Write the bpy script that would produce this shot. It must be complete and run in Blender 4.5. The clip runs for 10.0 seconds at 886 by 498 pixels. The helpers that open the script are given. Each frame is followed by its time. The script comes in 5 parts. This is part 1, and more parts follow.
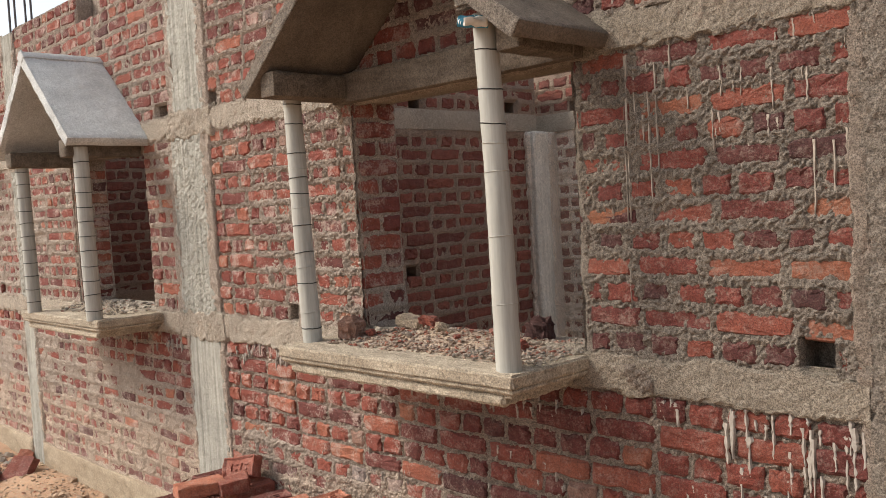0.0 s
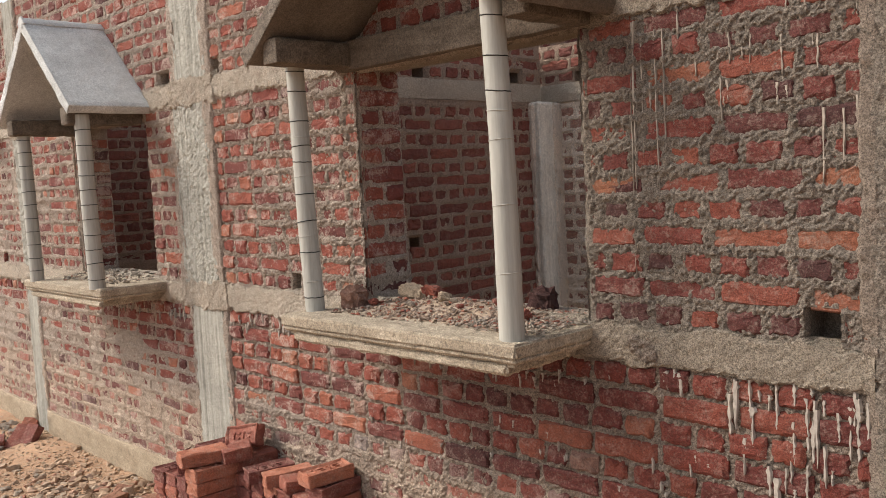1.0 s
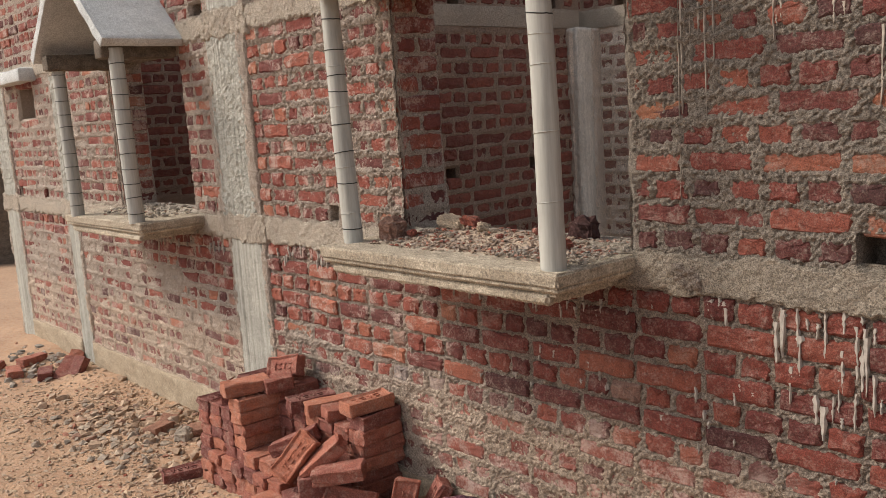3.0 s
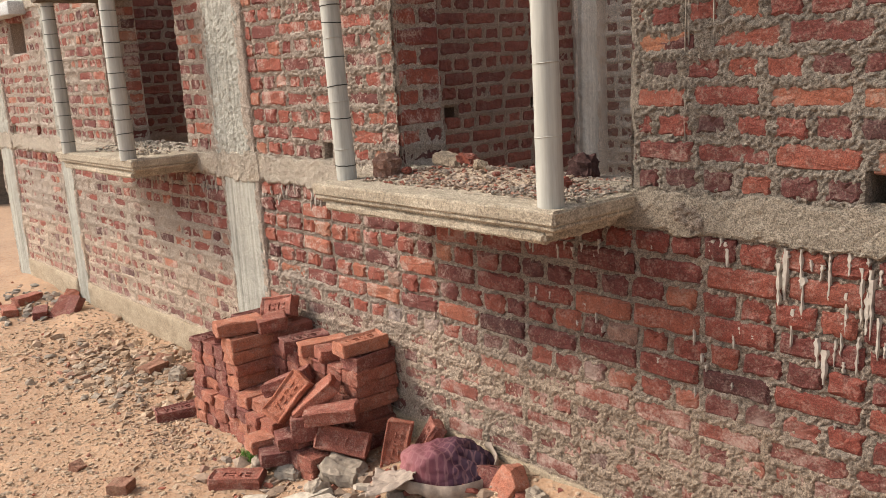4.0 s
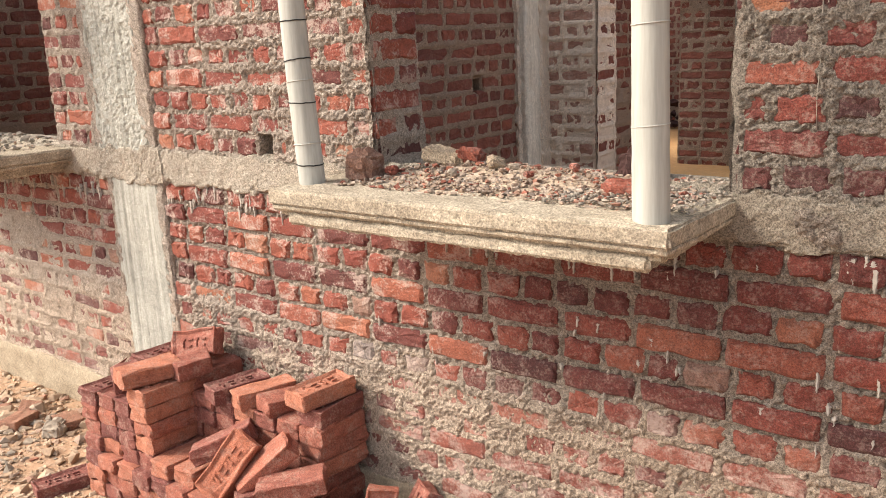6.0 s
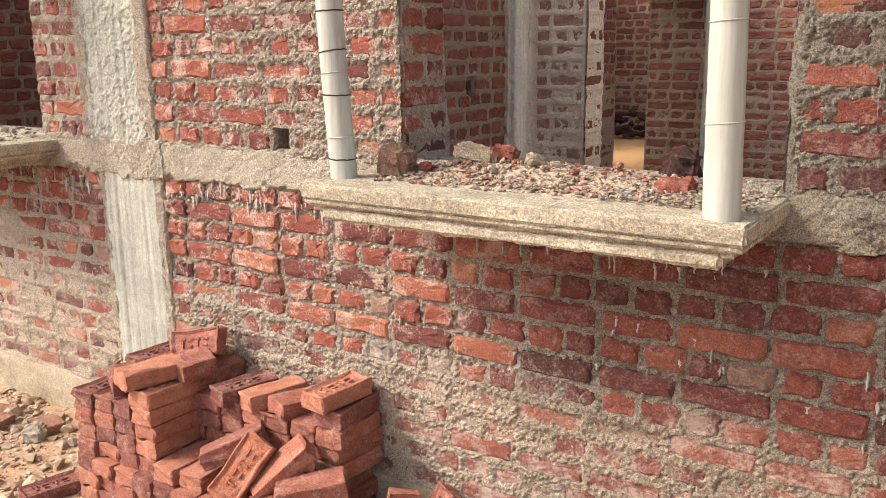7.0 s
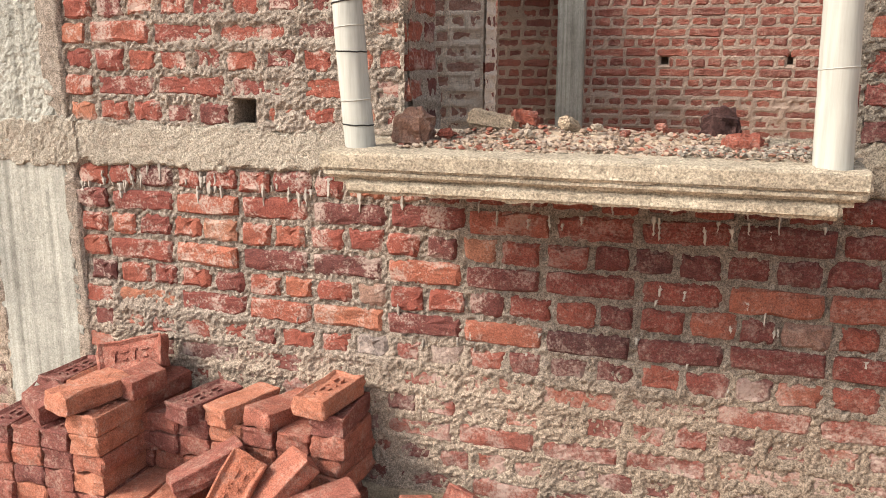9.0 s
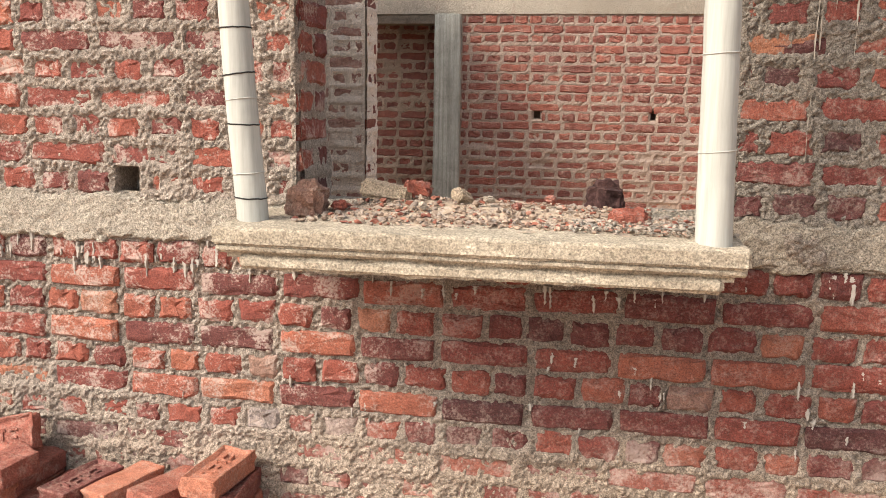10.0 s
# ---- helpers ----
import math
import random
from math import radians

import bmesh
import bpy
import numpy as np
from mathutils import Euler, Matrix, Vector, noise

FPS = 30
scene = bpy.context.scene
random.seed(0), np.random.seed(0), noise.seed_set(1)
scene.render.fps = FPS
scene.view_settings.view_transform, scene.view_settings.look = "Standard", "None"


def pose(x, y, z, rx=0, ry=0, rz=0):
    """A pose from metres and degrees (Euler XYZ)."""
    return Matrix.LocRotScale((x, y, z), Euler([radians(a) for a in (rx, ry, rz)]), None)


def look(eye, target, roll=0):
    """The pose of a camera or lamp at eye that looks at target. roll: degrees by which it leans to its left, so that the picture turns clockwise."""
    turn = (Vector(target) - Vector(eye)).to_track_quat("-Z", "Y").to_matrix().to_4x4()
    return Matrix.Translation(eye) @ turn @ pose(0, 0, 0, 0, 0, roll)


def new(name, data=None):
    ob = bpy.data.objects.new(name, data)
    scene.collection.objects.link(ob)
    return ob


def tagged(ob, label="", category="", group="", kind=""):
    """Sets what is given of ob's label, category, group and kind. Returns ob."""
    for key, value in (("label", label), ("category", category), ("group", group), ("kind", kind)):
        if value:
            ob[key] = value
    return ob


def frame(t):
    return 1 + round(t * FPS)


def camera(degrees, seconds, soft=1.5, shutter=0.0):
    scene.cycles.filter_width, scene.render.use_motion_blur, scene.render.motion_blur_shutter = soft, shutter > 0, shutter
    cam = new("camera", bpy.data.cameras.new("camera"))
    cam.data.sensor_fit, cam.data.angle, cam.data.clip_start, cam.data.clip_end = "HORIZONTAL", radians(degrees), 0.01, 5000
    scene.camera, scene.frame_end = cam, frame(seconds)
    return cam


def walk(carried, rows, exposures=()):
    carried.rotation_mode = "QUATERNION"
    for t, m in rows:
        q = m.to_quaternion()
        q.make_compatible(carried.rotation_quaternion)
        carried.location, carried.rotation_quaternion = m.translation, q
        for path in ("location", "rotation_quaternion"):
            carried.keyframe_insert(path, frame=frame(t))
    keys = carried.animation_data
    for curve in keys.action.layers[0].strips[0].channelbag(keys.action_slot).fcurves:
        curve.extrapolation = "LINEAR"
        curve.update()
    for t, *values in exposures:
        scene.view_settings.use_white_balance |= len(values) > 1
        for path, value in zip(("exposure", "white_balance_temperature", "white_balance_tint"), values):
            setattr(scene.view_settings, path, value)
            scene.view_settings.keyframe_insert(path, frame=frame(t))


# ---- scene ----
cam = camera(53.8, 10.0, soft=0.55)
PATH = [
    (0, (-0.209, -2.359, 1.614), (-1.64, -0.965, 1.512), -3.3),
    (0.5, (-0.203, -2.36, 1.611), (-1.634, -0.967, 1.506), -3.2),
    (1, (-0.224, -2.35, 1.599), (-1.658, -0.966, 1.436), -3.0),
    (1.5, (-0.225, -2.342, 1.603), (-1.659, -0.963, 1.395), -3.6),
    (2, (-0.243, -2.367, 1.598), (-1.686, -0.998, 1.389), -3.8),
    (2.5, (-0.257, -2.368, 1.589), (-1.72, -1.027, 1.34), -3.9),
    (4, (-0.305, -2.275, 1.536), (-1.775, -0.988, 1.108), -3.2),
    (4.5, (-0.533, -2.278, 1.495), (-1.96, -0.961, 1.014), -2.5),
    (5, (-0.823, -2.262, 1.499), (-2.147, -0.849, 1.0), -2.9),
    (5.5, (-1.083, -2.134, 1.497), (-2.335, -0.654, 1.005), -3.0),
    (6, (-1.229, -2.09, 1.497), (-2.431, -0.563, 1.024), -2.6),
    (6.2, (-1.269, -2.111, 1.498), (-2.469, -0.585, 1.02), -2.5),
    (7.3, (-1.579, -2.312, 1.45), (-2.608, -0.655, 1.007), -0.1),
    (7.5, (-1.634, -2.354, 1.437), (-2.645, -0.684, 1.003), 0.1),
    (8, (-1.829, -2.303, 1.359), (-2.832, -0.629, 0.923), -0.4),
    (8.5, (-2.039, -2.289, 1.327), (-2.975, -0.575, 0.896), -1.6),
    (9, (-2.221, -2.357, 1.317), (-2.848, -0.509, 0.882), 0.1),
    (9.5, (-2.331, -2.397, 1.359), (-2.702, -0.483, 0.914), 0.1),
    (10, (-2.286, -2.358, 1.399), (-2.636, -0.419, 1.057), 1.0),
]
walk(cam, [(t, look(eye, target, roll)) for t, eye, target, roll in PATH],
     exposures=[(0.0, 0.7, 6320, 9), (1.5, 0.6, 6320, 10), (2.0, 0.46, 6320, 10), (2.5, 0.42, 6320, 10), (4.0, 0.9, 6420, 9), (4.5, 0.86, 6470, 10), (5.5, 1.38, 6470, 10), (6.0, 1.4, 6470, 9), (7.5, 1.35, 6420, 8), (9.0, 1.28, 6320, 8), (10.0, 1.34, 6320, 8)])

# ---------------------------------------------------------------- light
TO_SUN = Vector((-1.15, -1.0, 1.35)).normalized()
world = bpy.data.worlds.new("sky")
world.use_nodes = True
scene.world = world
wn, wl = world.node_tree.nodes, world.node_tree.links
sky = wn.new("ShaderNodeTexSky")
sky.sky_type, sky.sun_disc = "NISHITA", False
sky.sun_elevation = math.asin(TO_SUN.z)
sky.sun_rotation = math.atan2(TO_SUN.x, TO_SUN.y)
sky.dust_density, sky.air_density, sky.ozone_density = 4.2, 1.0, 0.9
haze = wn.new("ShaderNodeHueSaturation")
haze.inputs["Saturation"].default_value = 0.42
wl.new(sky.outputs[0], haze.inputs["Color"])
wl.new(haze.outputs[0], wn["Background"].inputs[0])
wn["Background"].inputs[1].default_value = 0.15
sun = new("sun", bpy.data.lights.new("sun", "SUN"))
sun.data.energy, sun.data.angle, sun.data.color = 1.5, radians(11.0), (1.0, 0.88, 0.74)
sun.matrix_world = look(TO_SUN * 30, (0, 0, 0))


# ---------------------------------------------------------------- materials
def material(name, rough=0.9):
    m = bpy.data.materials.new(name)
    m.use_nodes = True
    b = m.node_tree.nodes["Principled BSDF"]
    b.inputs["Roughness"].default_value = rough
    b.inputs["Specular IOR Level"].default_value = 0.2
    return m, m.node_tree.nodes, m.node_tree.links, b


def tex_noise(n, l, coords, scale, detail=6.0, rough=0.6, stretch=None):
    t = n.new("ShaderNodeTexNoise")
    t.inputs["Scale"].default_value, t.inputs["Detail"].default_value, t.inputs["Roughness"].default_value = scale, detail, rough
    src = coords
    if stretch:
        mp = n.new("ShaderNodeMapping")
        mp.inputs["Scale"].default_value = stretch
        l.new(coords, mp.inputs[0])
        src = mp.outputs[0]
    l.new(src, t.inputs["Vector"])
    return t.outputs["Fac"]


def ramp(n, l, fac, stops):
    r = n.new("ShaderNodeValToRGB")
    el = r.color_ramp.elements
    while len(el) < len(stops):
        el.new(0.5)
    for e, (p, c) in zip(el, stops):
        e.position, e.color = p, (*c, 1) if len(c) == 3 else c
    l.new(fac, r.inputs[0])
    return r.outputs[0]


def grey(v):
    return (v, v, v)


def mix(n, l, fac, a, b, mode="MIX"):
    m = n.new("ShaderNodeMix")
    m.data_type, m.blend_type = "RGBA", mode
    for sock, val in ((m.inputs["Factor"], fac), (m.inputs["A"], a), (m.inputs["B"], b)):
        if isinstance(val, (int, float)):
            sock.default_value = val
        elif isinstance(val, tuple):
            sock.default_value = (*val, 1)
        else:
            l.new(val, sock)
    return m.outputs["Result"]


def bump(n, l, b, height, strength, dist, normal=None):
    u = n.new("ShaderNodeBump")
    u.inputs["Strength"].default_value, u.inputs["Distance"].default_value = strength, dist
    l.new(height, u.inputs["Height"])
    if normal:
        l.new(normal, u.inputs["Normal"])
    l.new(u.outputs[0], b.inputs["Normal"])
    return u.outputs[0]


def world_coords(n):
    return n.new("ShaderNodeNewGeometry").outputs["Position"]


BRICK_TONES = [(0.0, (0.085, 0.036, 0.032)), (0.10, (0.125, 0.042, 0.035)), (0.35, (0.165, 0.047, 0.036)), (0.62, (0.215, 0.060, 0.041)),
               (0.84, (0.24, 0.074, 0.048)), (0.95, (0.275, 0.092, 0.056)), (0.98, (0.30, 0.118, 0.070)), (0.99, (0.27, 0.14, 0.095)), (1.0, (0.16, 0.125, 0.11))]
STACK_TONES = [(0.0, (0.165, 0.060, 0.050)), (0.3, (0.245, 0.086, 0.063)), (0.75, (0.33, 0.118, 0.077)), (1.0, (0.41, 0.165, 0.10))]


def brick_material(name, island=False, dust=0.5, tones=BRICK_TONES, dust_tone=(0.45, 0.355, 0.295), shade_and_batch=False):
    m, n, l, b = material(name, 0.88)
    p = world_coords(n)
    if island:
        rnd = n.new("ShaderNodeNewGeometry").outputs["Random Per Island"]
    else:
        rnd = n.new("ShaderNodeObjectInfo").outputs["Random"]
    base = ramp(n, l, rnd, tones)
    blotch = tex_noise(n, l, p, 26.0, 5.0, 0.65)
    base = mix(n, l, 0.75, base, ramp(n, l, blotch, [(0.25, grey(0.55)), (0.5, grey(1.0)), (0.8, (1.35, 1.25, 1.15))]), "MULTIPLY")
    fine = tex_noise(n, l, p, 260.0, 3.0, 0.7)
    base = mix(n, l, 0.8, base, ramp(n, l, fine, [(0.38, grey(0.54)), (0.62, grey(1.36))]), "MULTIPLY")
    film = tex_noise(n, l, p, 17.0, 8.0, 0.75)
    grit = tex_noise(n, l, p, 120.0, 4.0, 0.7)
    both = mix(n, l, 0.45, film, grit)
    mask = ramp(n, l, both, [(0.50, grey(0.0)), (0.66, grey(dust))])
    if shade_and_batch:
        # right bricks darkened, left ones lightened: uneven wall light put into colour
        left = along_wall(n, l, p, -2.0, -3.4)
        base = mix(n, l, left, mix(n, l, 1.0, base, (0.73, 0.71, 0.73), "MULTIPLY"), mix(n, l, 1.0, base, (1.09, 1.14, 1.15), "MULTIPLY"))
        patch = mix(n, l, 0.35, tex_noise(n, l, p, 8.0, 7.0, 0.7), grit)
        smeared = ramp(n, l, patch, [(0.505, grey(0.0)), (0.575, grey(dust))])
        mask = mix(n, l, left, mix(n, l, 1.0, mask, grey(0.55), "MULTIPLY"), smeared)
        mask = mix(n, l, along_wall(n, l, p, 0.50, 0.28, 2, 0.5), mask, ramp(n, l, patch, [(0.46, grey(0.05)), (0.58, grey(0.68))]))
    base = mix(n, l, mask, base, dust_tone)
    l.new(base, b.inputs["Base Color"])
    pit = tex_noise(n, l, p, 70.0, 4.0, 0.75)
    first = bump(n, l, b, blotch, 0.9, 0.010)
    second = bump(n, l, b, pit, 0.9, 0.008, first)
    bump(n, l, b, fine, 0.7, 0.003, second)
    return m


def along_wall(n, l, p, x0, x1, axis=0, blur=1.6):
    """0 at x0 and 1 at x1 with a cloudy border: painted shade across, mortar and dust batches upward."""
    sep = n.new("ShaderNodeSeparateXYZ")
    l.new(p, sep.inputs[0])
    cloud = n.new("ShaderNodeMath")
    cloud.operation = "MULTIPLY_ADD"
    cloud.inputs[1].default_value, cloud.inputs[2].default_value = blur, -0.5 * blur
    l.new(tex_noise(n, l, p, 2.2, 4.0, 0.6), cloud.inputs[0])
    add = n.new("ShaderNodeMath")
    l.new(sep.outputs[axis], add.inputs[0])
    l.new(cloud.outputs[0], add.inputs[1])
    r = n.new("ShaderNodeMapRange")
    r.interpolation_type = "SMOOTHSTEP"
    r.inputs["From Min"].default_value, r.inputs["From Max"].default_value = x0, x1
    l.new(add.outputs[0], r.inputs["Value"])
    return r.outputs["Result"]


def mortar_material(name, light=(0.50, 0.440, 0.382), dark=(0.20, 0.168, 0.140), rough_scale=1.0, shade_and_batch=False):
    m, n, l, b = material(name, 0.95)
    p = world_coords(n)
    big = tex_noise(n, l, p, 3.2, 5.0, 0.6)
    mid = tex_noise(n, l, p, 85.0, 6.0, 0.75)
    fine = tex_noise(n, l, p, 230.0, 4.0, 0.75)
    c = ramp(n, l, mid, [(0.28, dark), (0.62, light)])
    c = mix(n, l, 0.55, c, ramp(n, l, big, [(0.3, (0.78, 0.74, 0.70)), (0.7, (1.18, 1.14, 1.08))]), "MULTIPLY")
    c = mix(n, l, 0.9, c, ramp(n, l, fine, [(0.39, grey(0.40)), (0.59, grey(1.32))]), "MULTIPLY")
    if shade_and_batch:
        # mortar likewise painted dimmer to the right, brighter to the sunny left
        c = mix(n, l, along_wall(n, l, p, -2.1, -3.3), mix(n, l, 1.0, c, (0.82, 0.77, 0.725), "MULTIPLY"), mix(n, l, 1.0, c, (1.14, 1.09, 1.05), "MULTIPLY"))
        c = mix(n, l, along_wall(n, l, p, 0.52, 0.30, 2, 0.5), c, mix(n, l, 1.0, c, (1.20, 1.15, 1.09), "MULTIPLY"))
    red = tex_noise(n, l, p, 11.0, 6.0, 0.7)
    c = mix(n, l, ramp(n, l, red, [(0.58, grey(0.0)), (0.74, grey(0.3))]), c, (0.30, 0.15, 0.105))
    l.new(c, b.inputs["Base Color"])
    first = bump(n, l, b, mid, 1.0, 0.010 * rough_scale)
    bump(n, l, b, fine, 1.0, 0.009 * rough_scale, first)
    return m


def concrete_material(name, light=(0.55, 0.51, 0.44), dark=(0.36, 0.33, 0.28), stripes=(18.0, 18.0, 1.2), grit=0.6):
    m, n, l, b = material(name, 0.9)
    p = world_coords(n)
    streak = tex_noise(n, l, p, 1.0, 6.0, 0.65, stripes)
    mid = tex_noise(n, l, p, 9.0, 7.0, 0.7)
    fine = tex_noise(n, l, p, 170.0, 4.0, 0.7)
    c = ramp(n, l, mix(n, l, 0.35, streak, mid), [(0.36, dark), (0.60, light)])
    c = mix(n, l, grit, c, ramp(n, l, fine, [(0.38, grey(0.5)), (0.62, grey(1.28))]), "MULTIPLY")
    lump = tex_noise(n, l, p, 60.0, 5.0, 0.75)
    c = mix(n, l, grit * 0.8, c, ramp(n, l, lump, [(0.34, grey(0.6)), (0.58, grey(1.12))]), "MULTIPLY")
    pits = n.new("ShaderNodeTexVoronoi")
    pits.inputs["Scale"].default_value = 55.0
    l.new(p, pits.inputs["Vector"])
    c = mix(n, l, 0.6, c, ramp(n, l, pits.outputs["Distance"], [(0.06, grey(0.45)), (0.16, grey(1.0))]), "MULTIPLY")
    l.new(c, b.inputs["Base Color"])
    first = bump(n, l, b, streak, 0.5, 0.006)
    second = bump(n, l, b, lump, grit, 0.010, first)
    bump(n, l, b, fine, 0.9, 0.004, second)
    return m


def earth_material(name, light, dark, pebble):
    m, n, l, b = material(name, 0.97)
    p = world_coords(n)
    big = tex_noise(n, l, p, 1.6, 6.0, 0.65)
    mid = tex_noise(n, l, p, 22.0, 6.0, 0.7)
    c = ramp(n, l, mix(n, l, 0.5, big, mid), [(0.35, dark), (0.63, light)])
    v = n.new("ShaderNodeTexVoronoi")
    v.inputs["Scale"].default_value = 60.0
    l.new(p, v.inputs["Vector"])
    tone = n.new("ShaderNodeSeparateColor")
    l.new(v.outputs["Color"], tone.inputs[0])
    c = mix(n, l, ramp(n, l, tone.outputs[0], [(0.62, grey(0.0)), (0.66, grey(0.55))]), c, pebble)
    fine = tex_noise(n, l, p, 190.0, 4.0, 0.75)
    c = mix(n, l, 0.6, c, ramp(n, l, fine, [(0.3, grey(0.62)), (0.7, grey(1.22))]), "MULTIPLY")
    l.new(c, b.inputs["Base Color"])
    first = bump(n, l, b, v.outputs["Distance"], 0.5, 0.008)
    bump(n, l, b, mid, 0.8, 0.012, first)
    return m


def plain_material(name, colour, rough=0.7, vary=0.25, scale=30.0, stretch=None, metal=0.0, depth=0.003):
    m, n, l, b = material(name, rough)
    p = world_coords(n)
    a = tex_noise(n, l, p, scale if not stretch else 1.0, 6.0, 0.65, stretch)
    c = mix(n, l, 1.0, colour, ramp(n, l, a, [(0.3, grey(1 - vary)), (0.7, grey(1 + vary))]), "MULTIPLY")
    l.new(c, b.inputs["Base Color"])
    b.inputs["Metallic"].default_value = metal
    bump(n, l, b, a, 0.5, depth)
    return m


def stone_material(name, tones):
    m, n, l, b = material(name, 0.93)
    p = world_coords(n)
    c = ramp(n, l, n.new("ShaderNodeNewGeometry").outputs["Random Per Island"], tones)
    mid = tex_noise(n, l, p, 45.0, 6.0, 0.7)
    c = mix(n, l, 0.8, c, ramp(n, l, mid, [(0.3, grey(0.6)), (0.7, grey(1.25))]), "MULTIPLY")
    l.new(c, b.inputs["Base Color"])
    bump(n, l, b, mid, 0.8, 0.006)
    return m


M_BRICK = brick_material("fired_brick", dust=0.7, shade_and_batch=True)
M_BRICK_REST = brick_material("fired_brick_rest", island=True, dust=0.6)
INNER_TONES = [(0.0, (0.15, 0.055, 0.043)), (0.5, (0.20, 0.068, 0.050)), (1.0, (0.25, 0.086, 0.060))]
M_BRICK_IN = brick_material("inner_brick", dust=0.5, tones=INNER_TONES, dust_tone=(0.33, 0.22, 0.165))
M_BRICK_DARK = brick_material("dark_maroon_brick", dust=0.62, tones=[(0.0, (0.070, 0.033, 0.030)), (0.25, (0.115, 0.038, 0.032)), (0.7, (0.165, 0.047, 0.035)), (0.93, (0.20, 0.064, 0.042)), (1.0, (0.24, 0.10, 0.056))], dust_tone=(0.33, 0.27, 0.22))
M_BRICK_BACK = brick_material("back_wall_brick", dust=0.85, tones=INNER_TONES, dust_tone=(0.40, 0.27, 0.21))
M_BRICK_CLEAN = brick_material("stacked_brick", dust=0.72, tones=STACK_TONES, dust_tone=(0.45, 0.31, 0.24))
M_MORTAR = mortar_material("mortar", shade_and_batch=True)
# grey mortar, darkened further for the awning's shade right of the window
M_MORTAR_GREY_SHADED = mortar_material("shaded_grey_mortar", (0.365, 0.314, 0.26), (0.13, 0.108, 0.088))
# pale mortar whitened to stand in for sunlight on the wall stub
M_MORTAR_PALE_LIT = mortar_material("pale_lit_mortar", (0.86, 0.755, 0.64), (0.66, 0.565, 0.47), 0.7)
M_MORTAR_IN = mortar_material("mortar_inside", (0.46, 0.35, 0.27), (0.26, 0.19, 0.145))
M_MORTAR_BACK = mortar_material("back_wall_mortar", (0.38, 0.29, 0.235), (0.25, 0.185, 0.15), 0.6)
M_CONCRETE = concrete_material("concrete", (0.47, 0.45, 0.385), (0.22, 0.21, 0.175), (46.0, 46.0, 0.9), 0.5)
M_BAND = mortar_material("band_concrete", (0.545, 0.50, 0.425), (0.30, 0.27, 0.225), shade_and_batch=True)
M_LEDGE = concrete_material("ledge_concrete", (0.56, 0.472, 0.352), (0.31, 0.25, 0.18), (3.0, 7.0, 9.0), 0.9)
M_PLINTH = concrete_material("plinth_concrete", (0.46, 0.37, 0.26), (0.30, 0.23, 0.155), (4.0, 4.0, 9.0), 0.7)
# inner pillar concrete brightened the same way, its light put in colour
M_PALE_LIT = concrete_material("pale_lit_concrete", (0.84, 0.78, 0.675), (0.56, 0.51, 0.43), (30.0, 30.0, 1.2), 0.6)
# one awning concrete twice: brown darkened for its shaded underside, pale for the sunlit top
M_SLAB_BROWN_SHADED = concrete_material("brown_shaded_awning_concrete", (0.20, 0.163, 0.127), (0.115, 0.092, 0.071), (3.0, 3.0, 3.0), 0.6)
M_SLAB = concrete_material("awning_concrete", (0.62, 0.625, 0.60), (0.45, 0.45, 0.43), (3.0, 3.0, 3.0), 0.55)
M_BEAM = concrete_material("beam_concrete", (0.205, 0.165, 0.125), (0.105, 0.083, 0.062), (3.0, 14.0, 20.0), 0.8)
M_PIPE = plain_material("grey_pipe", (0.36, 0.345, 0.30), 0.55, 0.2, stretch=(55.0, 55.0, 3.0), depth=0.0012)
M_WIRE = plain_material("black_wire", (0.02, 0.018, 0.016), 0.6, 0.2)
M_STEEL = plain_material("rusty_rod", (0.11, 0.10, 0.10), 0.6, 0.3, metal=0.5)
M_GROUND = earth_material("sandy_ground", (0.47, 0.302, 0.185), (0.29, 0.172, 0.105), (0.38, 0.27, 0.185))
M_SAND = earth_material("sand_fill", (0.55, 0.32, 0.14), (0.40, 0.22, 0.09), (0.45, 0.28, 0.14))
M_RUBBLE = stone_material("rubble", [(0.0, (0.22, 0.155, 0.11)), (0.3, (0.31, 0.22, 0.155)), (0.55, (0.26, 0.205, 0.16)), (0.70, (0.34, 0.25, 0.18)), (0.80, (0.30, 0.11, 0.07)), (1.0, (0.20, 0.065, 0.05))])
M_GRIT = stone_material("grey_grit", [(0.0, (0.18, 0.158, 0.13)), (0.5, (0.29, 0.245, 0.195)), (0.85, (0.38, 0.31, 0.24)), (1.0, (0.30, 0.12, 0.08))])
M_STONE = stone_material("stone", [(0.0, (0.29, 0.235, 0.18)), (0.6, (0.35, 0.285, 0.215)), (1.0, (0.31, 0.225, 0.165))])
M_DRIP = plain_material("lime_drip", (0.34, 0.30, 0.255), 0.85, 0.2, 60.0)


# ---------------------------------------------------------------- geometry helpers
UP = Vector((0, 0, 1))


def hash2(ix, iy, seed):
    a = (ix.astype(np.int64) * 374761393 + iy.astype(np.int64) * 668265263 + seed * 974711317) & 0xFFFFFFFF
    a = ((a ^ (a >> 13)) * 1274126177) & 0xFFFFFFFF
    return ((a ^ (a >> 16)) & 0xFFFFFF) / float(0xFFFFFF)


def value_noise(x, y, seed):
    ix, iy = np.floor(x), np.floor(y)
    fx, fy = x - ix, y - iy
    fx, fy = fx * fx * (3 - 2 * fx), fy * fy * (3 - 2 * fy)
    a, b = hash2(ix, iy, seed), hash2(ix + 1, iy, seed)
    c, d = hash2(ix, iy + 1, seed), hash2(ix + 1, iy + 1, seed)
    return (a * (1 - fx) + b * fx) * (1 - fy) + (c * (1 - fx) + d * fx) * fy


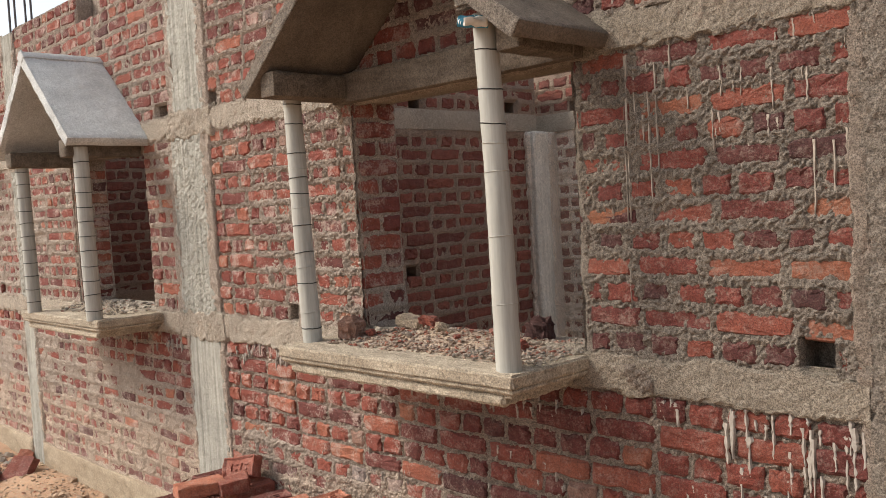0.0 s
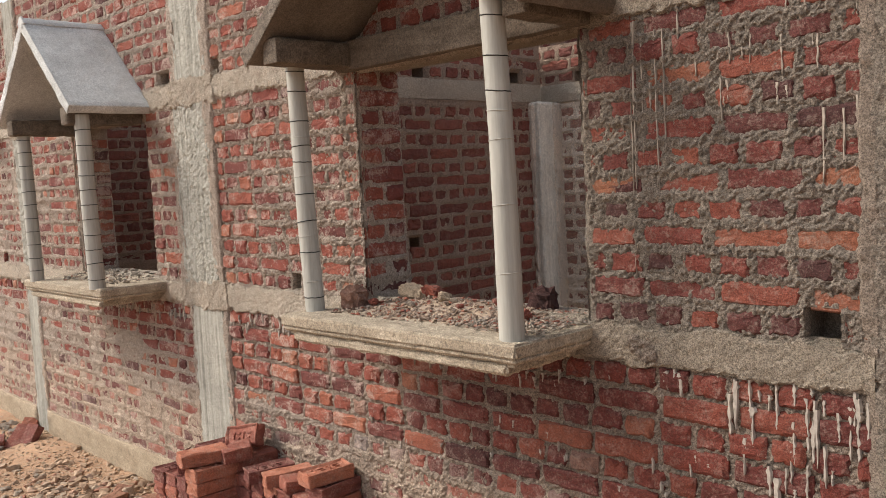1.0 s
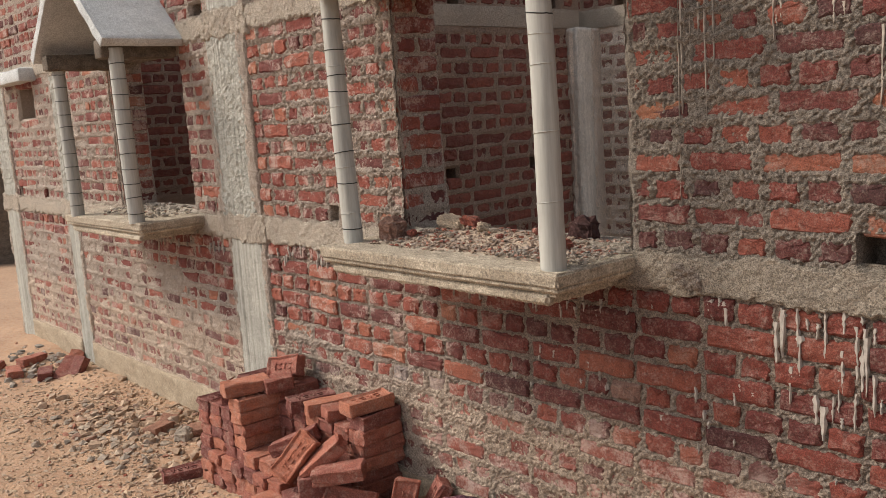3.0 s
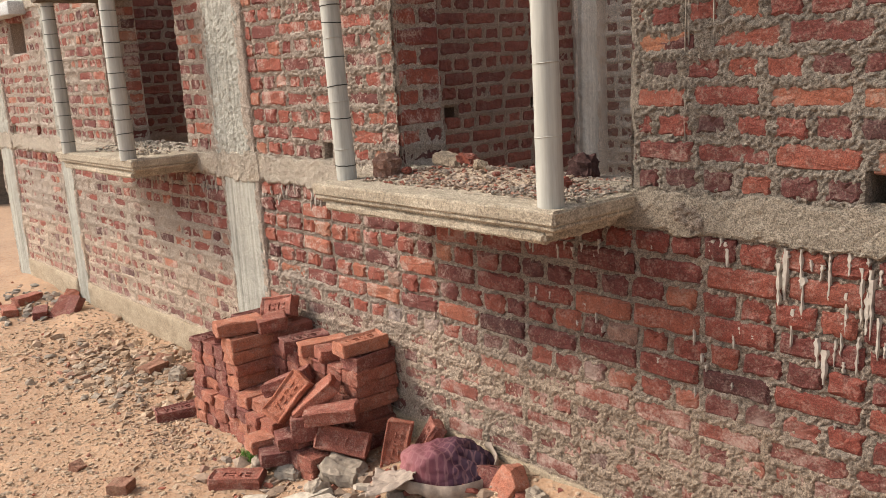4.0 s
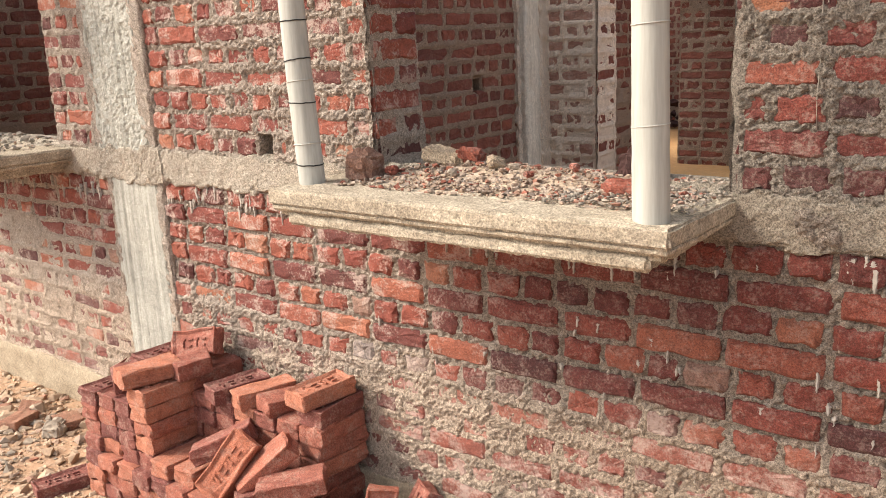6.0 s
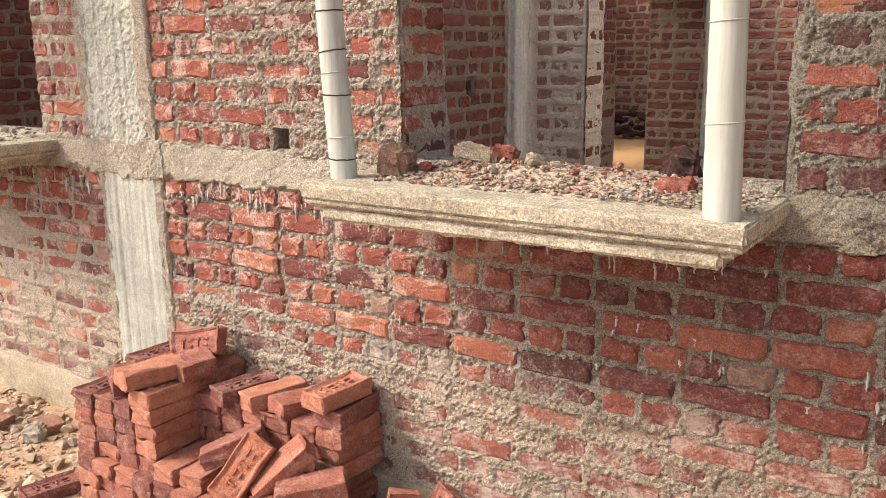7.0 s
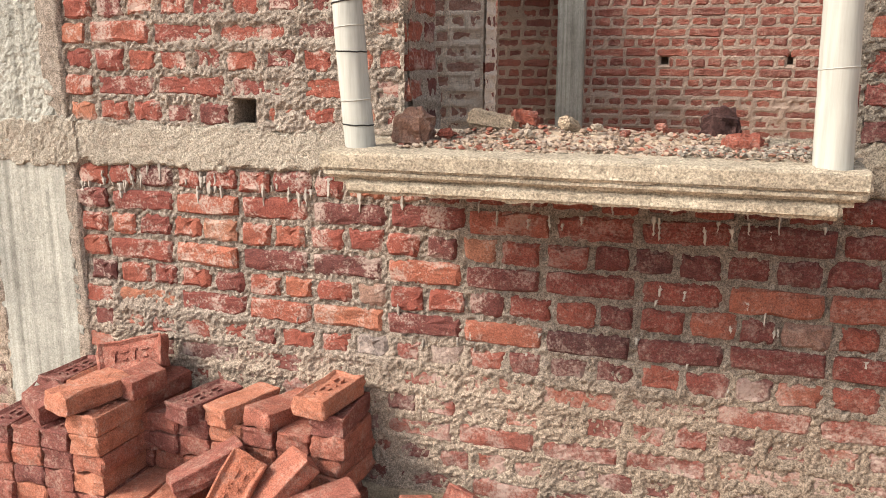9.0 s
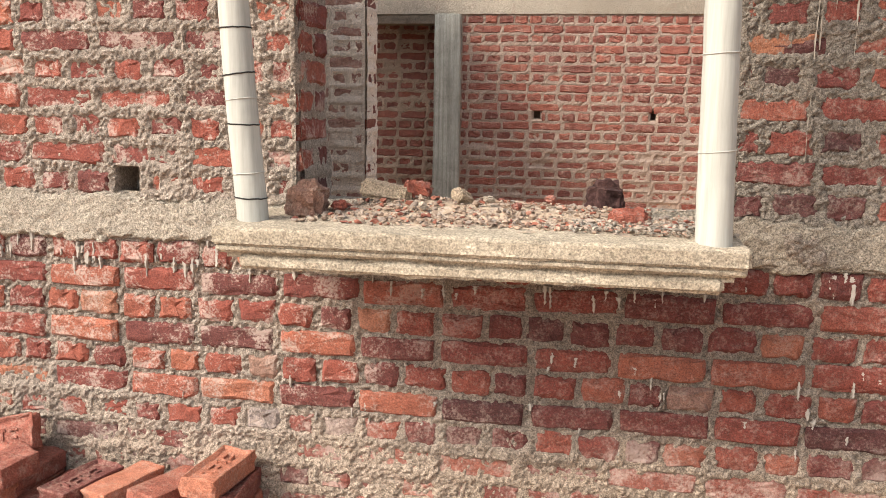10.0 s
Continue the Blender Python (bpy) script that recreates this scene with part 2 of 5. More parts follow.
def fbm(x, y, size, seed, octaves=3):
    out, amp, total = 0.0, 1.0, 0.0
    for k in range(octaves):
        out = out + amp * value_noise(x / size * 2 ** k + 17.3 * k, y / size * 2 ** k - 9.1 * k, seed + k)
        total += amp
        amp *= 0.55
    return out / total


def smooth(a, b, x):
    t = np.clip((x - a) / (b - a), 0, 1)
    return t * t * (3 - 2 * t)


def mesh_of(name, verts, faces, mat, shade=False):
    me = bpy.data.meshes.new(name)
    me.from_pydata([tuple(v) for v in verts], [], faces)
    me.materials.append(mat)
    if shade:
        me.polygons.foreach_set("use_smooth", [True] * len(me.polygons))
        me.set_sharp_from_angle(angle=radians(38))
    me.update()
    return me


def child(ob, parent):
    ob.parent = parent
    return ob


def part(name, me, parent, label="", m=None):
    ob = child(new(name, me), parent)
    if m is not None:
        ob.matrix_basis = m
    return tagged(ob, label) if label else ob


def thing(name, label, category, group="", kind="", at=None):
    ob = new(name)
    if at is not None:
        ob.matrix_basis = at
    return tagged(ob, label, category, group, kind)


def box_lattice(size, res, radius=0.008, amp=0.003, grain=0.05, seed=1, edge=0.0):
    """A closed box, finely divided, with rounded edges and an uneven surface."""
    half = np.array(size) / 2.0
    count = [max(1, int(round(s / res))) for s in size]
    keys, verts, faces = {}, [], []

    def vert(i, j, k):
        key = (i, j, k)
        if key not in keys:
            keys[key] = len(verts)
            verts.append((-half[0] + size[0] * i / count[0], -half[1] + size[1] * j / count[1], -half[2] + size[2] * k / count[2]))
        return keys[key]

    for ax in range(3):
        p, q = (ax + 1) % 3, (ax + 2) % 3
        for side in (0, count[ax]):
            for a in range(count[p]):
                for b in range(count[q]):
                    quad = []
                    for da, db in ((0, 0), (1, 0), (1, 1), (0, 1)):
                        c = [0, 0, 0]
                        c[ax], c[p], c[q] = side, a + da, b + db
                        quad.append(vert(*c))
                    faces.append(tuple(quad if side else quad[::-1]))
    v = np.array(verts)
    r = min(radius, 0.49 * min(size))
    core = np.clip(v, -half + r, half - r)
    off = v - core
    ln = np.linalg.norm(off, axis=1, keepdims=True)
    nrm = off / np.maximum(ln, 1e-9)
    n1 = fbm(v[:, 0] + 0.7 * v[:, 2], v[:, 1] + 0.9 * v[:, 2], grain, seed, 3) - 0.5
    n2 = fbm(v[:, 0] - 0.8 * v[:, 1], v[:, 2] + 0.6 * v[:, 1], grain * 4, seed + 9, 2) - 0.5
    corner = (np.abs(nrm) > 0.3).sum(1) > 1
    d = amp * 2 * n1 + amp * 1.6 * n2
    d = d - np.where(corner, edge * (0.5 + n1), 0)
    return core + nrm * (r + d[:, None]), faces


def rough_box(name, lo, hi, mat, parent=None, res=0.03, radius=0.008, amp=0.003, grain=0.05, seed=1, edge=0.0, label="", turn=None):
    lo, hi = Vector(lo), Vector(hi)
    v, f = box_lattice(tuple(hi - lo), res, radius, amp, grain, seed, edge)
    me = mesh_of(name, v, f, mat, True)
    m = Matrix.Translation((lo + hi) / 2)
    if turn is not None:
        m = m @ turn
    ob = new(name, me)
    ob.matrix_basis = m
    if parent:
        child(ob, parent)
    return tagged(ob, label) if label else ob


def brick_mesh(name, length, height, depth, seed, mat, wear=0.006):
    """One brick seen from its face: uneven outline, worn edges; face at y=0, body towards +y."""
    rng = random.Random(seed)
    a, b = length / 2, height / 2
    outline = [(a * k, -b) for k in (-1, -0.55, -0.1, 0.35, 0.7, 1)] + [(a, 0)] + [(a * k, b) for k in (1, 0.6, 0.15, -0.3, -0.65, -1)] + [(-a, 0)]
    j = lambda w: rng.uniform(-w, w)
    rim = [(x * (0.975 if abs(z) == b and abs(x) == a else 1.0) + j(wear * 0.30), z * (0.92 if abs(x) == a else 1.0) + j(wear * 0.30)) for x, z in outline]
    verts = [(x, depth, z) for x, z in rim] + [(x, wear * (0.8 + j(0.5)), z) for x, z in rim]
    verts += [(x * (1 - wear / a * (1 + j(0.6))), j(wear * 0.3), z * (1 - wear / b * (1 + j(0.6)))) for x, z in rim]
    verts += [(j(a * 0.3), j(wear * 0.5), j(b * 0.3))]
    k = len(rim)
    faces = []
    for i in range(k):
        n = (i + 1) % k
        faces += [(i, n, k + n, k + i), (k + i, k + n, 2 * k + n, 2 * k + i), (2 * k + i, 2 * k + n, 3 * k)]
    faces.append(tuple(range(k))[::-1])
    return mesh_of(name, verts, faces, mat)


STRETCHERS = [brick_mesh("brick", 0.229, 0.069, 0.108, 10 + i, M_BRICK, 0.011) for i in range(8)]
HEADERS = [brick_mesh("brick", 0.110, 0.069, 0.222, 40 + i, M_BRICK, 0.012) for i in range(8)]


def bond(u0, u1, rows, phase, openings, rng, pitch=0.247):
    """Bricks of an English bond: (u, v, length, height, is_header). rows: (v of the joint below, course height, is_header)."""
    out = []
    for v, h, head in rows:
        step = pitch / 2 if head else pitch
        first = phase
        k0 = math.floor((u0 - first) / step) - 1
        u = first + k0 * step + (rng.uniform(-0.03, 0.03) if pitch > 0.1 else 0)
        edge = u
        while u < u1:
            a, b = edge, u + step + rng.uniform(-0.011, 0.011)
            edge = b
            pieces = [(max(a, u0), min(b, u1))]
            for o in openings:
                if v + h * 0.5 > o[2] and v + h * 0.5 < o[3]:
                    cut = []
                    for p, q in pieces:
                        if q <= o[0] or p >= o[1]:
                            cut.append((p, q))
                        else:
                            if o[0] - p > 0.03:
                                cut.append((p, o[0]))
                            if q - o[1] > 0.03:
                                cut.append((o[1], q))
                    pieces = cut
            for p, q in pieces:
                if q - p > 0.04:
                    out.append(((p + q) / 2 + rng.uniform(-0.002, 0.002), v + h / 2 + rng.uniform(-0.004, 0.004), q - p - 0.012 - rng.uniform(0, 0.009), h - 0.011 - rng.uniform(0, 0.007), head))
            u += step
    return out


def lay_bricks(parent, place, bricks, rng, nearest, limit=300, mat_rest=None, lean=0.004):
    """place(u, v, out) gives a point; bricks nearest to the stretch are parts, the rest one joined mesh."""
    order = sorted(bricks, key=lambda b: (b[0] - nearest[0]) ** 2 + (b[1] - nearest[1]) ** 2)
    o = place(0, 0, 0)
    du, out = (place(1, 0, 0) - o), (place(0, 0, 1) - o)
    rest_v, rest_f = [], []
    for i, (u, v, length, height, head) in enumerate(order):
        me = rng.choice(HEADERS if head else STRETCHERS)
        full = 0.110 if head else 0.229
        rot = Matrix((du, -out, UP)).transposed().to_4x4()
        m = Matrix.Translation(place(u, v, rng.uniform(-lean, lean) + 0.001)) @ rot @ pose(0, 0, 0, rng.uniform(-1.6, 1.6), rng.uniform(-1.0, 1.0), rng.uniform(-1.4, 1.4))
        m = m @ Matrix.Diagonal((length / full, 1.0, height / 0.069, 1))
        if i < limit:
            ob = new("brick", me)
            ob.parent, ob.matrix_basis = parent, m
        else:
            k = len(rest_v)
            rest_v += [m @ p.co for p in me.vertices]
            rest_f += [tuple(k + x for x in p.vertices) for p in me.polygons]
    if rest_v:
        tagged(part("far_bricks", mesh_of("far_bricks", rest_v, rest_f, mat_rest or M_BRICK_REST), parent), kind="stuff")


def mortar_skin(parent, place, u0, u1, v0, v1, res, bricks, openings, smear, seed, mat, wide=0.0095):
    """The uneven mortar face between and over the bricks; smear(u, v) from 0 (raked joints) to 1 (daubed over)."""
    nu, nv = max(2, int((u1 - u0) / res)), max(2, int((v1 - v0) / res))
    us, vs = np.linspace(u0, u1, nu + 1), np.linspace(v0, v1, nv + 1)
    U, V = np.meshgrid(us, vs)
    inner = np.full(U.shape, -0.006)
    for u, v, length, height, head in bricks:
        i0, i1 = np.searchsorted(us, [u - length / 2 - 0.006, u + length / 2 + 0.006])
        j0, j1 = np.searchsorted(vs, [v - height / 2 - 0.006, v + height / 2 + 0.006])
        a, b = U[j0:j1, i0:i1], V[j0:j1, i0:i1]
        if a.size:
            d = np.minimum(length / 2 - np.abs(a - u), height / 2 - np.abs(b - v))
            inner[j0:j1, i0:i1] = np.maximum(inner[j0:j1, i0:i1], d)
    joint = np.exp(-(np.maximum(inner, 0) / wide) ** 2)
    S = np.clip(smear(U, V), 0, 1.8)
    n1, n2, n3 = fbm(U, V, 0.034, seed), fbm(U, V, 0.0125, seed + 5, 2), fbm(U, V, 0.16, seed + 11, 2)
    flat = smooth(0.75, 1.3, S)
    H = -0.0155 + 0.0134 * np.minimum(S, 1.12) + 0.012 * S * (n3 - 0.5) + joint * (0.0030 + 0.0090 * np.minimum(S, 1.0) * (1 - 0.62 * flat)) + (n1 - 0.5) * (0.0045 - 0.0012 * S) + (n2 - 0.5) * (0.0125 - 0.0050 * S)
    H = H + joint * (fbm(U, V, 0.012, seed + 23, 3) - 0.47) * 0.014
    if res < 0.008:
        H = H + (fbm(U, V, 0.0085, seed + 31, 1) - 0.5) * 0.0095
    keep = np.ones((nv, nu), bool)
    cu, cv = (us[:-1] + us[1:]) / 2, (vs[:-1] + vs[1:]) / 2
    for a, b, c, d in openings:
        keep &= ~((cu[None, :] > a) & (cu[None, :] < b) & (cv[:, None] > c) & (cv[:, None] < d))
    rim = np.zeros(U.shape, bool)
    gone = ~keep
    for dj in (0, 1):
        for di in (0, 1):
            rim[dj:dj + nv, di:di + nu] |= gone
    H = np.where(rim, -0.020, H)
    o = np.array(place(0, 0, 0))
    du, dv, dn = np.array(place(1, 0, 0)) - o, np.array(place(0, 1, 0)) - o, np.array(place(0, 0, 1)) - o
    P = o + U[..., None] * du + V[..., None] * dv + H[..., None] * dn
    idx = np.arange(U.size).reshape(U.shape)
    q = np.stack([idx[:-1, :-1], idx[:-1, 1:], idx[1:, 1:], idx[1:, :-1]], -1)[keep]
    if np.dot(np.cross(du, dv), dn) < 0:
        q = q[:, ::-1]
    me = bpy.data.meshes.new("mortar")
    me.from_pydata(P.reshape(-1, 3).tolist(), [], q.tolist())
    me.materials.append(mat)
    return part("mortar", me, parent)


def rugged_face(parent, u0, u1, v0, v1, res, mat, seed, along, amp=1.0, name="face"):
    """A crusty cast face on the front wall whose edges run unevenly over the bricks. along: 'u' for a band, 'v' for a pillar."""
    nu, nv = max(2, int((u1 - u0) / res)), max(2, int((v1 - v0) / res))
    U, V = np.meshgrid(np.linspace(u0, u1, nu + 1), np.linspace(v0, v1, nv + 1))
    e = np.minimum(V - v0, v1 - V) if along != "v" else np.minimum(U - u0, u1 - U)
    if along == "uv":
        e = np.minimum(e, np.minimum(U - u0, u1 - U))
    e = e + (fbm(U, V, 0.05, seed, 3) - 0.5) * 0.055 - 0.004
    n1, n2 = fbm(U, V, 0.035, seed + 3, 3), fbm(U, V, 0.012, seed + 4, 2)
    H = 0.011 + amp * ((n1 - 0.5) * 0.010 + (n2 - 0.5) * 0.007) - 0.034 * smooth(0.016, 0.0, e)
    P = np.stack([U, -H, V], -1)
    idx = np.arange(U.size).reshape(U.shape)
    q = np.stack([idx[:-1, :-1], idx[:-1, 1:], idx[1:, 1:], idx[1:, :-1]], -1).reshape(-1, 4)
    return part(name, mesh_of(name, P.reshape(-1, 3).tolist(), q.tolist(), mat), parent)


def wall_core(name, place, u0, u1, v0, v1, small, large, thick, mat, label):
    """The solid body behind the face, cut through at the openings."""
    verts, faces = [], []

    def slab(cuts, d0, d1):
        us = sorted({u0, u1, *[x for o in cuts for x in o[:2] if u0 < x < u1]})
        vs = sorted({v0, v1, *[x for o in cuts for x in o[2:] if v0 < x < v1]})
        for a, b in zip(us, us[1:]):
            for c, d in zip(vs, vs[1:]):
                mu, mv = (a + b) / 2, (c + d) / 2
                if any(o[0] < mu < o[1] and o[2] < mv < o[3] for o in cuts):
                    continue
                k = len(verts)
                verts.extend(place(x, z, -y) for y in (d0, d1) for z in (c, d) for x in (a, b))
                faces.extend(tuple(k + i for i in f) for f in ((0, 1, 3, 2), (4, 6, 7, 5), (0, 4, 5, 1), (2, 3, 7, 6), (0, 2, 6, 4), (1, 5, 7, 3)))

    slab(small + large, 0.022, 0.118)
    slab(large, 0.120, thick)
    ob = new(name, mesh_of(name, verts, faces, mat))
    return tagged(ob, label, "wall", kind="structure")


def courses(z0, count, height, header_first):
    return [(z0 + i * height, height, (i % 2 == 0) == header_first) for i in range(count)]


def build_wall(name, place, u0, u1, v0, v1, rows, phase, small, large, smear, seed, res, nearest, label, thick=0.23, mortar=None, limit=300, wide=0.0095):
    rng = random.Random(seed)
    mortar = mortar or M_MORTAR
    wall = wall_core(name, place, u0, u1, v0, v1, small, large, thick, mortar, label)
    bricks = bond(u0, u1, rows, phase, small + large, rng)
    mortar_skin(wall, place, u0, u1, v0, v1, res, bricks, small + large, smear, seed, mortar, wide)
    PENDING.append((wall, place, bricks, rng, nearest, limit))
    return wall


PENDING = []


def front(u, v, out):
    return Vector((u, -out, v))


def cloudy(u, v, size, seed):
    return fbm(u, v, size, seed, 3)


# ---------------------------------------------------------------- ground
def ground_height(x, y):
    heap = 0.15 * np.exp(-(y / 0.42) ** 2) * smooth(-3.45, -2.75, x)
    bank = 0.035 * np.exp(-(y / 0.35) ** 2)
    lumps = 0.05 * (fbm(x, y, 0.9, 71, 2) - 0.5) + 0.03 * (fbm(x, y, 0.22, 72, 2) - 0.5) + 0.014 * (fbm(x, y, 0.06, 73, 2) - 0.5)
    return -0.215 + heap + bank + lumps


def ground_at(x, y):
    return float(ground_height(np.array([float(x)]), np.array([float(y)]))[0])


def build_ground():
    def axis(lo, hi, step, far):
        fine = np.arange(lo, hi, step)
        out = np.geomspace(step, far, 40)
        return np.concatenate([lo - out[::-1], fine, hi + out])
    xs, ys = axis(-9.4, -0.4, 0.028, 900.0), axis(-2.6, 0.1, 0.028, 900.0)
    X, Y = np.meshgrid(xs, ys)
    Z = ground_height(X, Y)
    idx = np.arange(X.size).reshape(X.shape)
    q = np.stack([idx[:-1, :-1], idx[:-1, 1:], idx[1:, 1:], idx[1:, :-1]], -1).reshape(-1, 4)
    me = mesh_of("ground", np.stack([X, Y, Z], -1).reshape(-1, 3).tolist(), q.tolist(), M_GROUND, True)
    tagged(new("ground", me), "dry yellow-brown sandy ground with gravel and brick dust", "ground", kind="structure")


build_ground()

# ---------------------------------------------------------------- front wall
LOW_ROWS = courses(-0.0175, 12, 0.0825, False)
UP_ROWS = courses(1.098, 12, 0.0813, True)
TOP_ROWS = courses(2.185, 11, 0.0825, True)
TOP = 3.09
TOPS = {"1": (2.86, 8), "2": (3.09, 11), "3": (3.09, 11), "4": (2.40, 2)}
WINDOW = (-3.135, -1.955, 1.09, 2.08)
FAR_WINDOW = (-6.17, -5.10, 1.09, 2.05)
VENT = (-8.14, -7.74, 1.745, 2.03)


def low_smear(u, v):
    edge = v + 0.10 * (cloudy(u, v, 0.5, 3) - 0.5)
    rise = 0.45 + 0.10 * smooth(-3.2, -4.2, u) + 0.30 * smooth(-4.6, -6.0, u)
    return 0.14 + 1.24 * smooth(rise + 0.06, rise - 0.10, edge) + 0.28 * smooth(-4.6, -5.2, u) * cloudy(u, v, 0.3, 8)


def up_smear(u, v):
    c = cloudy(u, v, 0.35, 21)
    right = 0.70 + 0.8 * (c - 0.5)
    left = 0.42 + 1.3 * (c - 0.5) + 0.42 * smooth(-3.82, -3.55, u) + 0.5 * smooth(1.95, 2.08, v) + 0.35 * smooth(-4.6, -4.9, u)
    return np.where(u > -2.5, right, left)


def top_smear(u, v):
    return 0.55 + 0.9 * (cloudy(u, v, 0.3, 33) - 0.5) + 0.3 * smooth(-2.2, -1.7, u)


BAYS = [("1", -4.335, -1.06, [WINDOW], [(-3.697, -3.62, 1.09, 1.18), (-1.242, -1.15, 1.09, 1.19)], [(-4.315, -4.24, 2.185, 2.268)], 0.0048),
        ("2", -7.075, -4.69, [FAR_WINDOW], [], [(-4.905, -4.785, 2.185, 2.268), (-5.92, -5.54, 2.92, 3.2)], 0.0105),
        ("3", -8.52, -7.30, [VENT], [(-8.44, -8.36, 1.09, 1.18), (-7.74, -7.66, 1.09, 1.18)], [], 0.02),
        ("4", -0.74, 0.75, [], [], [], 0.02)]
for tag, a, b, large, small, small_top, res in BAYS:
    build_wall("wall_front_lower_" + tag, front, a, b, -0.02, 0.978, LOW_ROWS, -2.46, [], [], low_smear, 5, res, (-2.6, 0.5), "red brick wall with raked grey mortar joints and lime drips")
    sides = [(a, b, "", M_MORTAR)] if tag != "1" else [(a, WINDOW[0], "_left", M_MORTAR), (WINDOW[1], b, "_right", M_MORTAR_GREY_SHADED)]
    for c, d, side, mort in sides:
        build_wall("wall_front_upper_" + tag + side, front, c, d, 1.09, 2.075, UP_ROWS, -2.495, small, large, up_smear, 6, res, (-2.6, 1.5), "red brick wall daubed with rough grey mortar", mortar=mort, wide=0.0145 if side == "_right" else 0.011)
    build_wall("wall_front_top_" + tag, front, a, b, 2.18, TOPS[tag][0], TOP_ROWS[:TOPS[tag][1]], -2.46, small_top, [], top_smear, 7, res * 1.3, (-3.0, 2.3), "unplastered red brick wall with grey mortar smears")
    for nm, z0, z1, lab in (("sill_band_" + tag, 0.972, 1.094, "rough grey concrete sill band in the brick wall"), ("lintel_band_" + tag, 2.068, 2.186, "rough grey concrete lintel band in the brick wall")):
        band = tagged(rough_box(nm, (a, -0.003, z0), (b, 0.228, z1), M_BAND, None, 0.05, 0.004, 0.002, 0.03, 3, 0.0), lab, "concrete band", kind="structure")
        face = rugged_face(band, a, b, z0 - 0.016, z1 + 0.016, 0.007 if tag == "1" else 0.014, M_BAND, 13 + len(nm), "u")
        face.matrix_parent_inverse = band.matrix_basis.inverted()

patch = rugged_face(bpy.data.objects["sill_band_1"], -1.835, -1.700, 0.975, 1.075, 0.005, M_MORTAR, 77, "uv", 2.4, "mortar_patch")
patch.matrix_parent_inverse = bpy.data.objects["sill_band_1"].matrix_basis.inverted()
patch.location.y = -0.006

PILLARS = [(-4.69, -4.335, 0.02), (-7.30, -7.075, 0.03), (-8.85, -8.52, 0.04), (-1.06, -0.74, 0.025)]
for i, (a, b, res) in enumerate(PILLARS):
    near_end = i == 3
    ob = thing("pillar_%d" % (i + 1), "rough grey mortar-daubed pillar set in brickwork" if near_end else "pale grey cast concrete pillar with board marks, set in brickwork", "pillar", kind="structure")
    mat = M_MORTAR_GREY_SHADED if near_end else M_CONCRETE
    inner = -0.035 if i == 0 else 0.0
    for z0, z1, da, db, rough in ((-0.25, 0.985, 0.0, 0.0, 0.3), (0.985, 2.12, 0.055 if i == 0 else 0.01, inner, 1.3), (2.12, 3.07, 0.01, inner * 0.5, 0.7)):
        rough_box("shaft", (a - da, -0.004, z0), (b, 0.227, z1), mat, ob, 0.06, 0.004, 0.001, 0.06, 30 + i, 0.0)
        for edge in (a - da, b + db):
            wide = 0.045 if z0 > 0.9 and i == 0 else 0.026
            rough_box("joint", (edge - wide, -0.010, z0), (edge + wide, 0.06, z1), M_MORTAR, ob, 0.008, 0.006, 0.011, 0.028, 90 + i + int(edge * 10), 0.008)
        rugged_face(ob, a - da - 0.010, b + db + 0.010, z0, z1, res * 0.35, mat, 37 * i + int(10 * z1), "v", rough)
    if not near_end:
        for z0, z1 in ((0.972, 1.094), (2.068, 2.186)):
            rugged_face(ob, a - 0.09, b + 0.06, z0 - 0.03, z1 + 0.03, res * 0.4, M_BAND, 51 + i, "uv", 1.4, "band_crossing").location.y = -0.007

for i, (a, b) in enumerate(((-8.52, -7.30), (-7.075, -4.69), (-4.335, -1.06), (-0.74, 0.75))):
    tagged(rough_box("plinth_%d" % (i + 1), (a, -0.022, -0.40), (b, 0.228, -0.012), M_PLINTH, None, 0.022, 0.008, 0.009, 0.08, 60 + i, 0.01), "earth-stained smooth concrete plinth below the brick wall", "plinth", kind="structure")


# ---------------------------------------------------------------- window reveals
def reveal(name, x, z0, z1, rows, seed, label, side=1, smear=0.22):
    place = lambda u, v, out: Vector((x + side * out, u, v))
    rng = random.Random(seed)
    bricks = []
    for v, h, head in rows:
        if v < z0 - 0.02 or v + h > z1 + 0.02:
            continue
        if head:
            bricks.append((0.117, v + h / 2, 0.222, h - 0.012, False))
        else:
            bricks.append((0.058, v + h / 2, 0.105, h - 0.012, True))
            bricks.append((0.176, v + h / 2, 0.102, h - 0.012, True))
    ob = tagged(new(name), label, "window reveal", kind="structure")
    xs = sorted((x - side * 0.06, x - side * 0.011))
    rough_box("jamb", (xs[0], 0.006, z0), (xs[1], 0.224, z1), M_MORTAR, ob, 0.03, 0.004, 0.002, 0.05, seed)
    xs = sorted((x - side * 0.05, x - side * (0.008 if side > 0 else -0.006)))
    rough_box("corner", (xs[0], 0.005, z0), (xs[1], 0.05, z1), M_MORTAR_GREY_SHADED if side < 0 else M_MORTAR, ob, 0.012, 0.006, 0.009, 0.03, seed + 1, 0.004)
    mortar_skin(ob, place, 0.004, 0.228, z0, z1, 0.011, bricks, [], lambda u, v: smear + 0.6 * (cloudy(u, v, 0.2, seed) - 0.4) + 0.7 * smooth(z0 + 0.25, z0 + 0.05, v), seed, M_MORTAR)
    PENDING.append((ob, lambda u, v, out: place(u, v, out - 0.001), bricks, rng, (0, 0), 300))


reveal("window_reveal_1", -3.118, 1.09, 2.07, UP_ROWS, 81, "brick window reveal with ragged mortar")
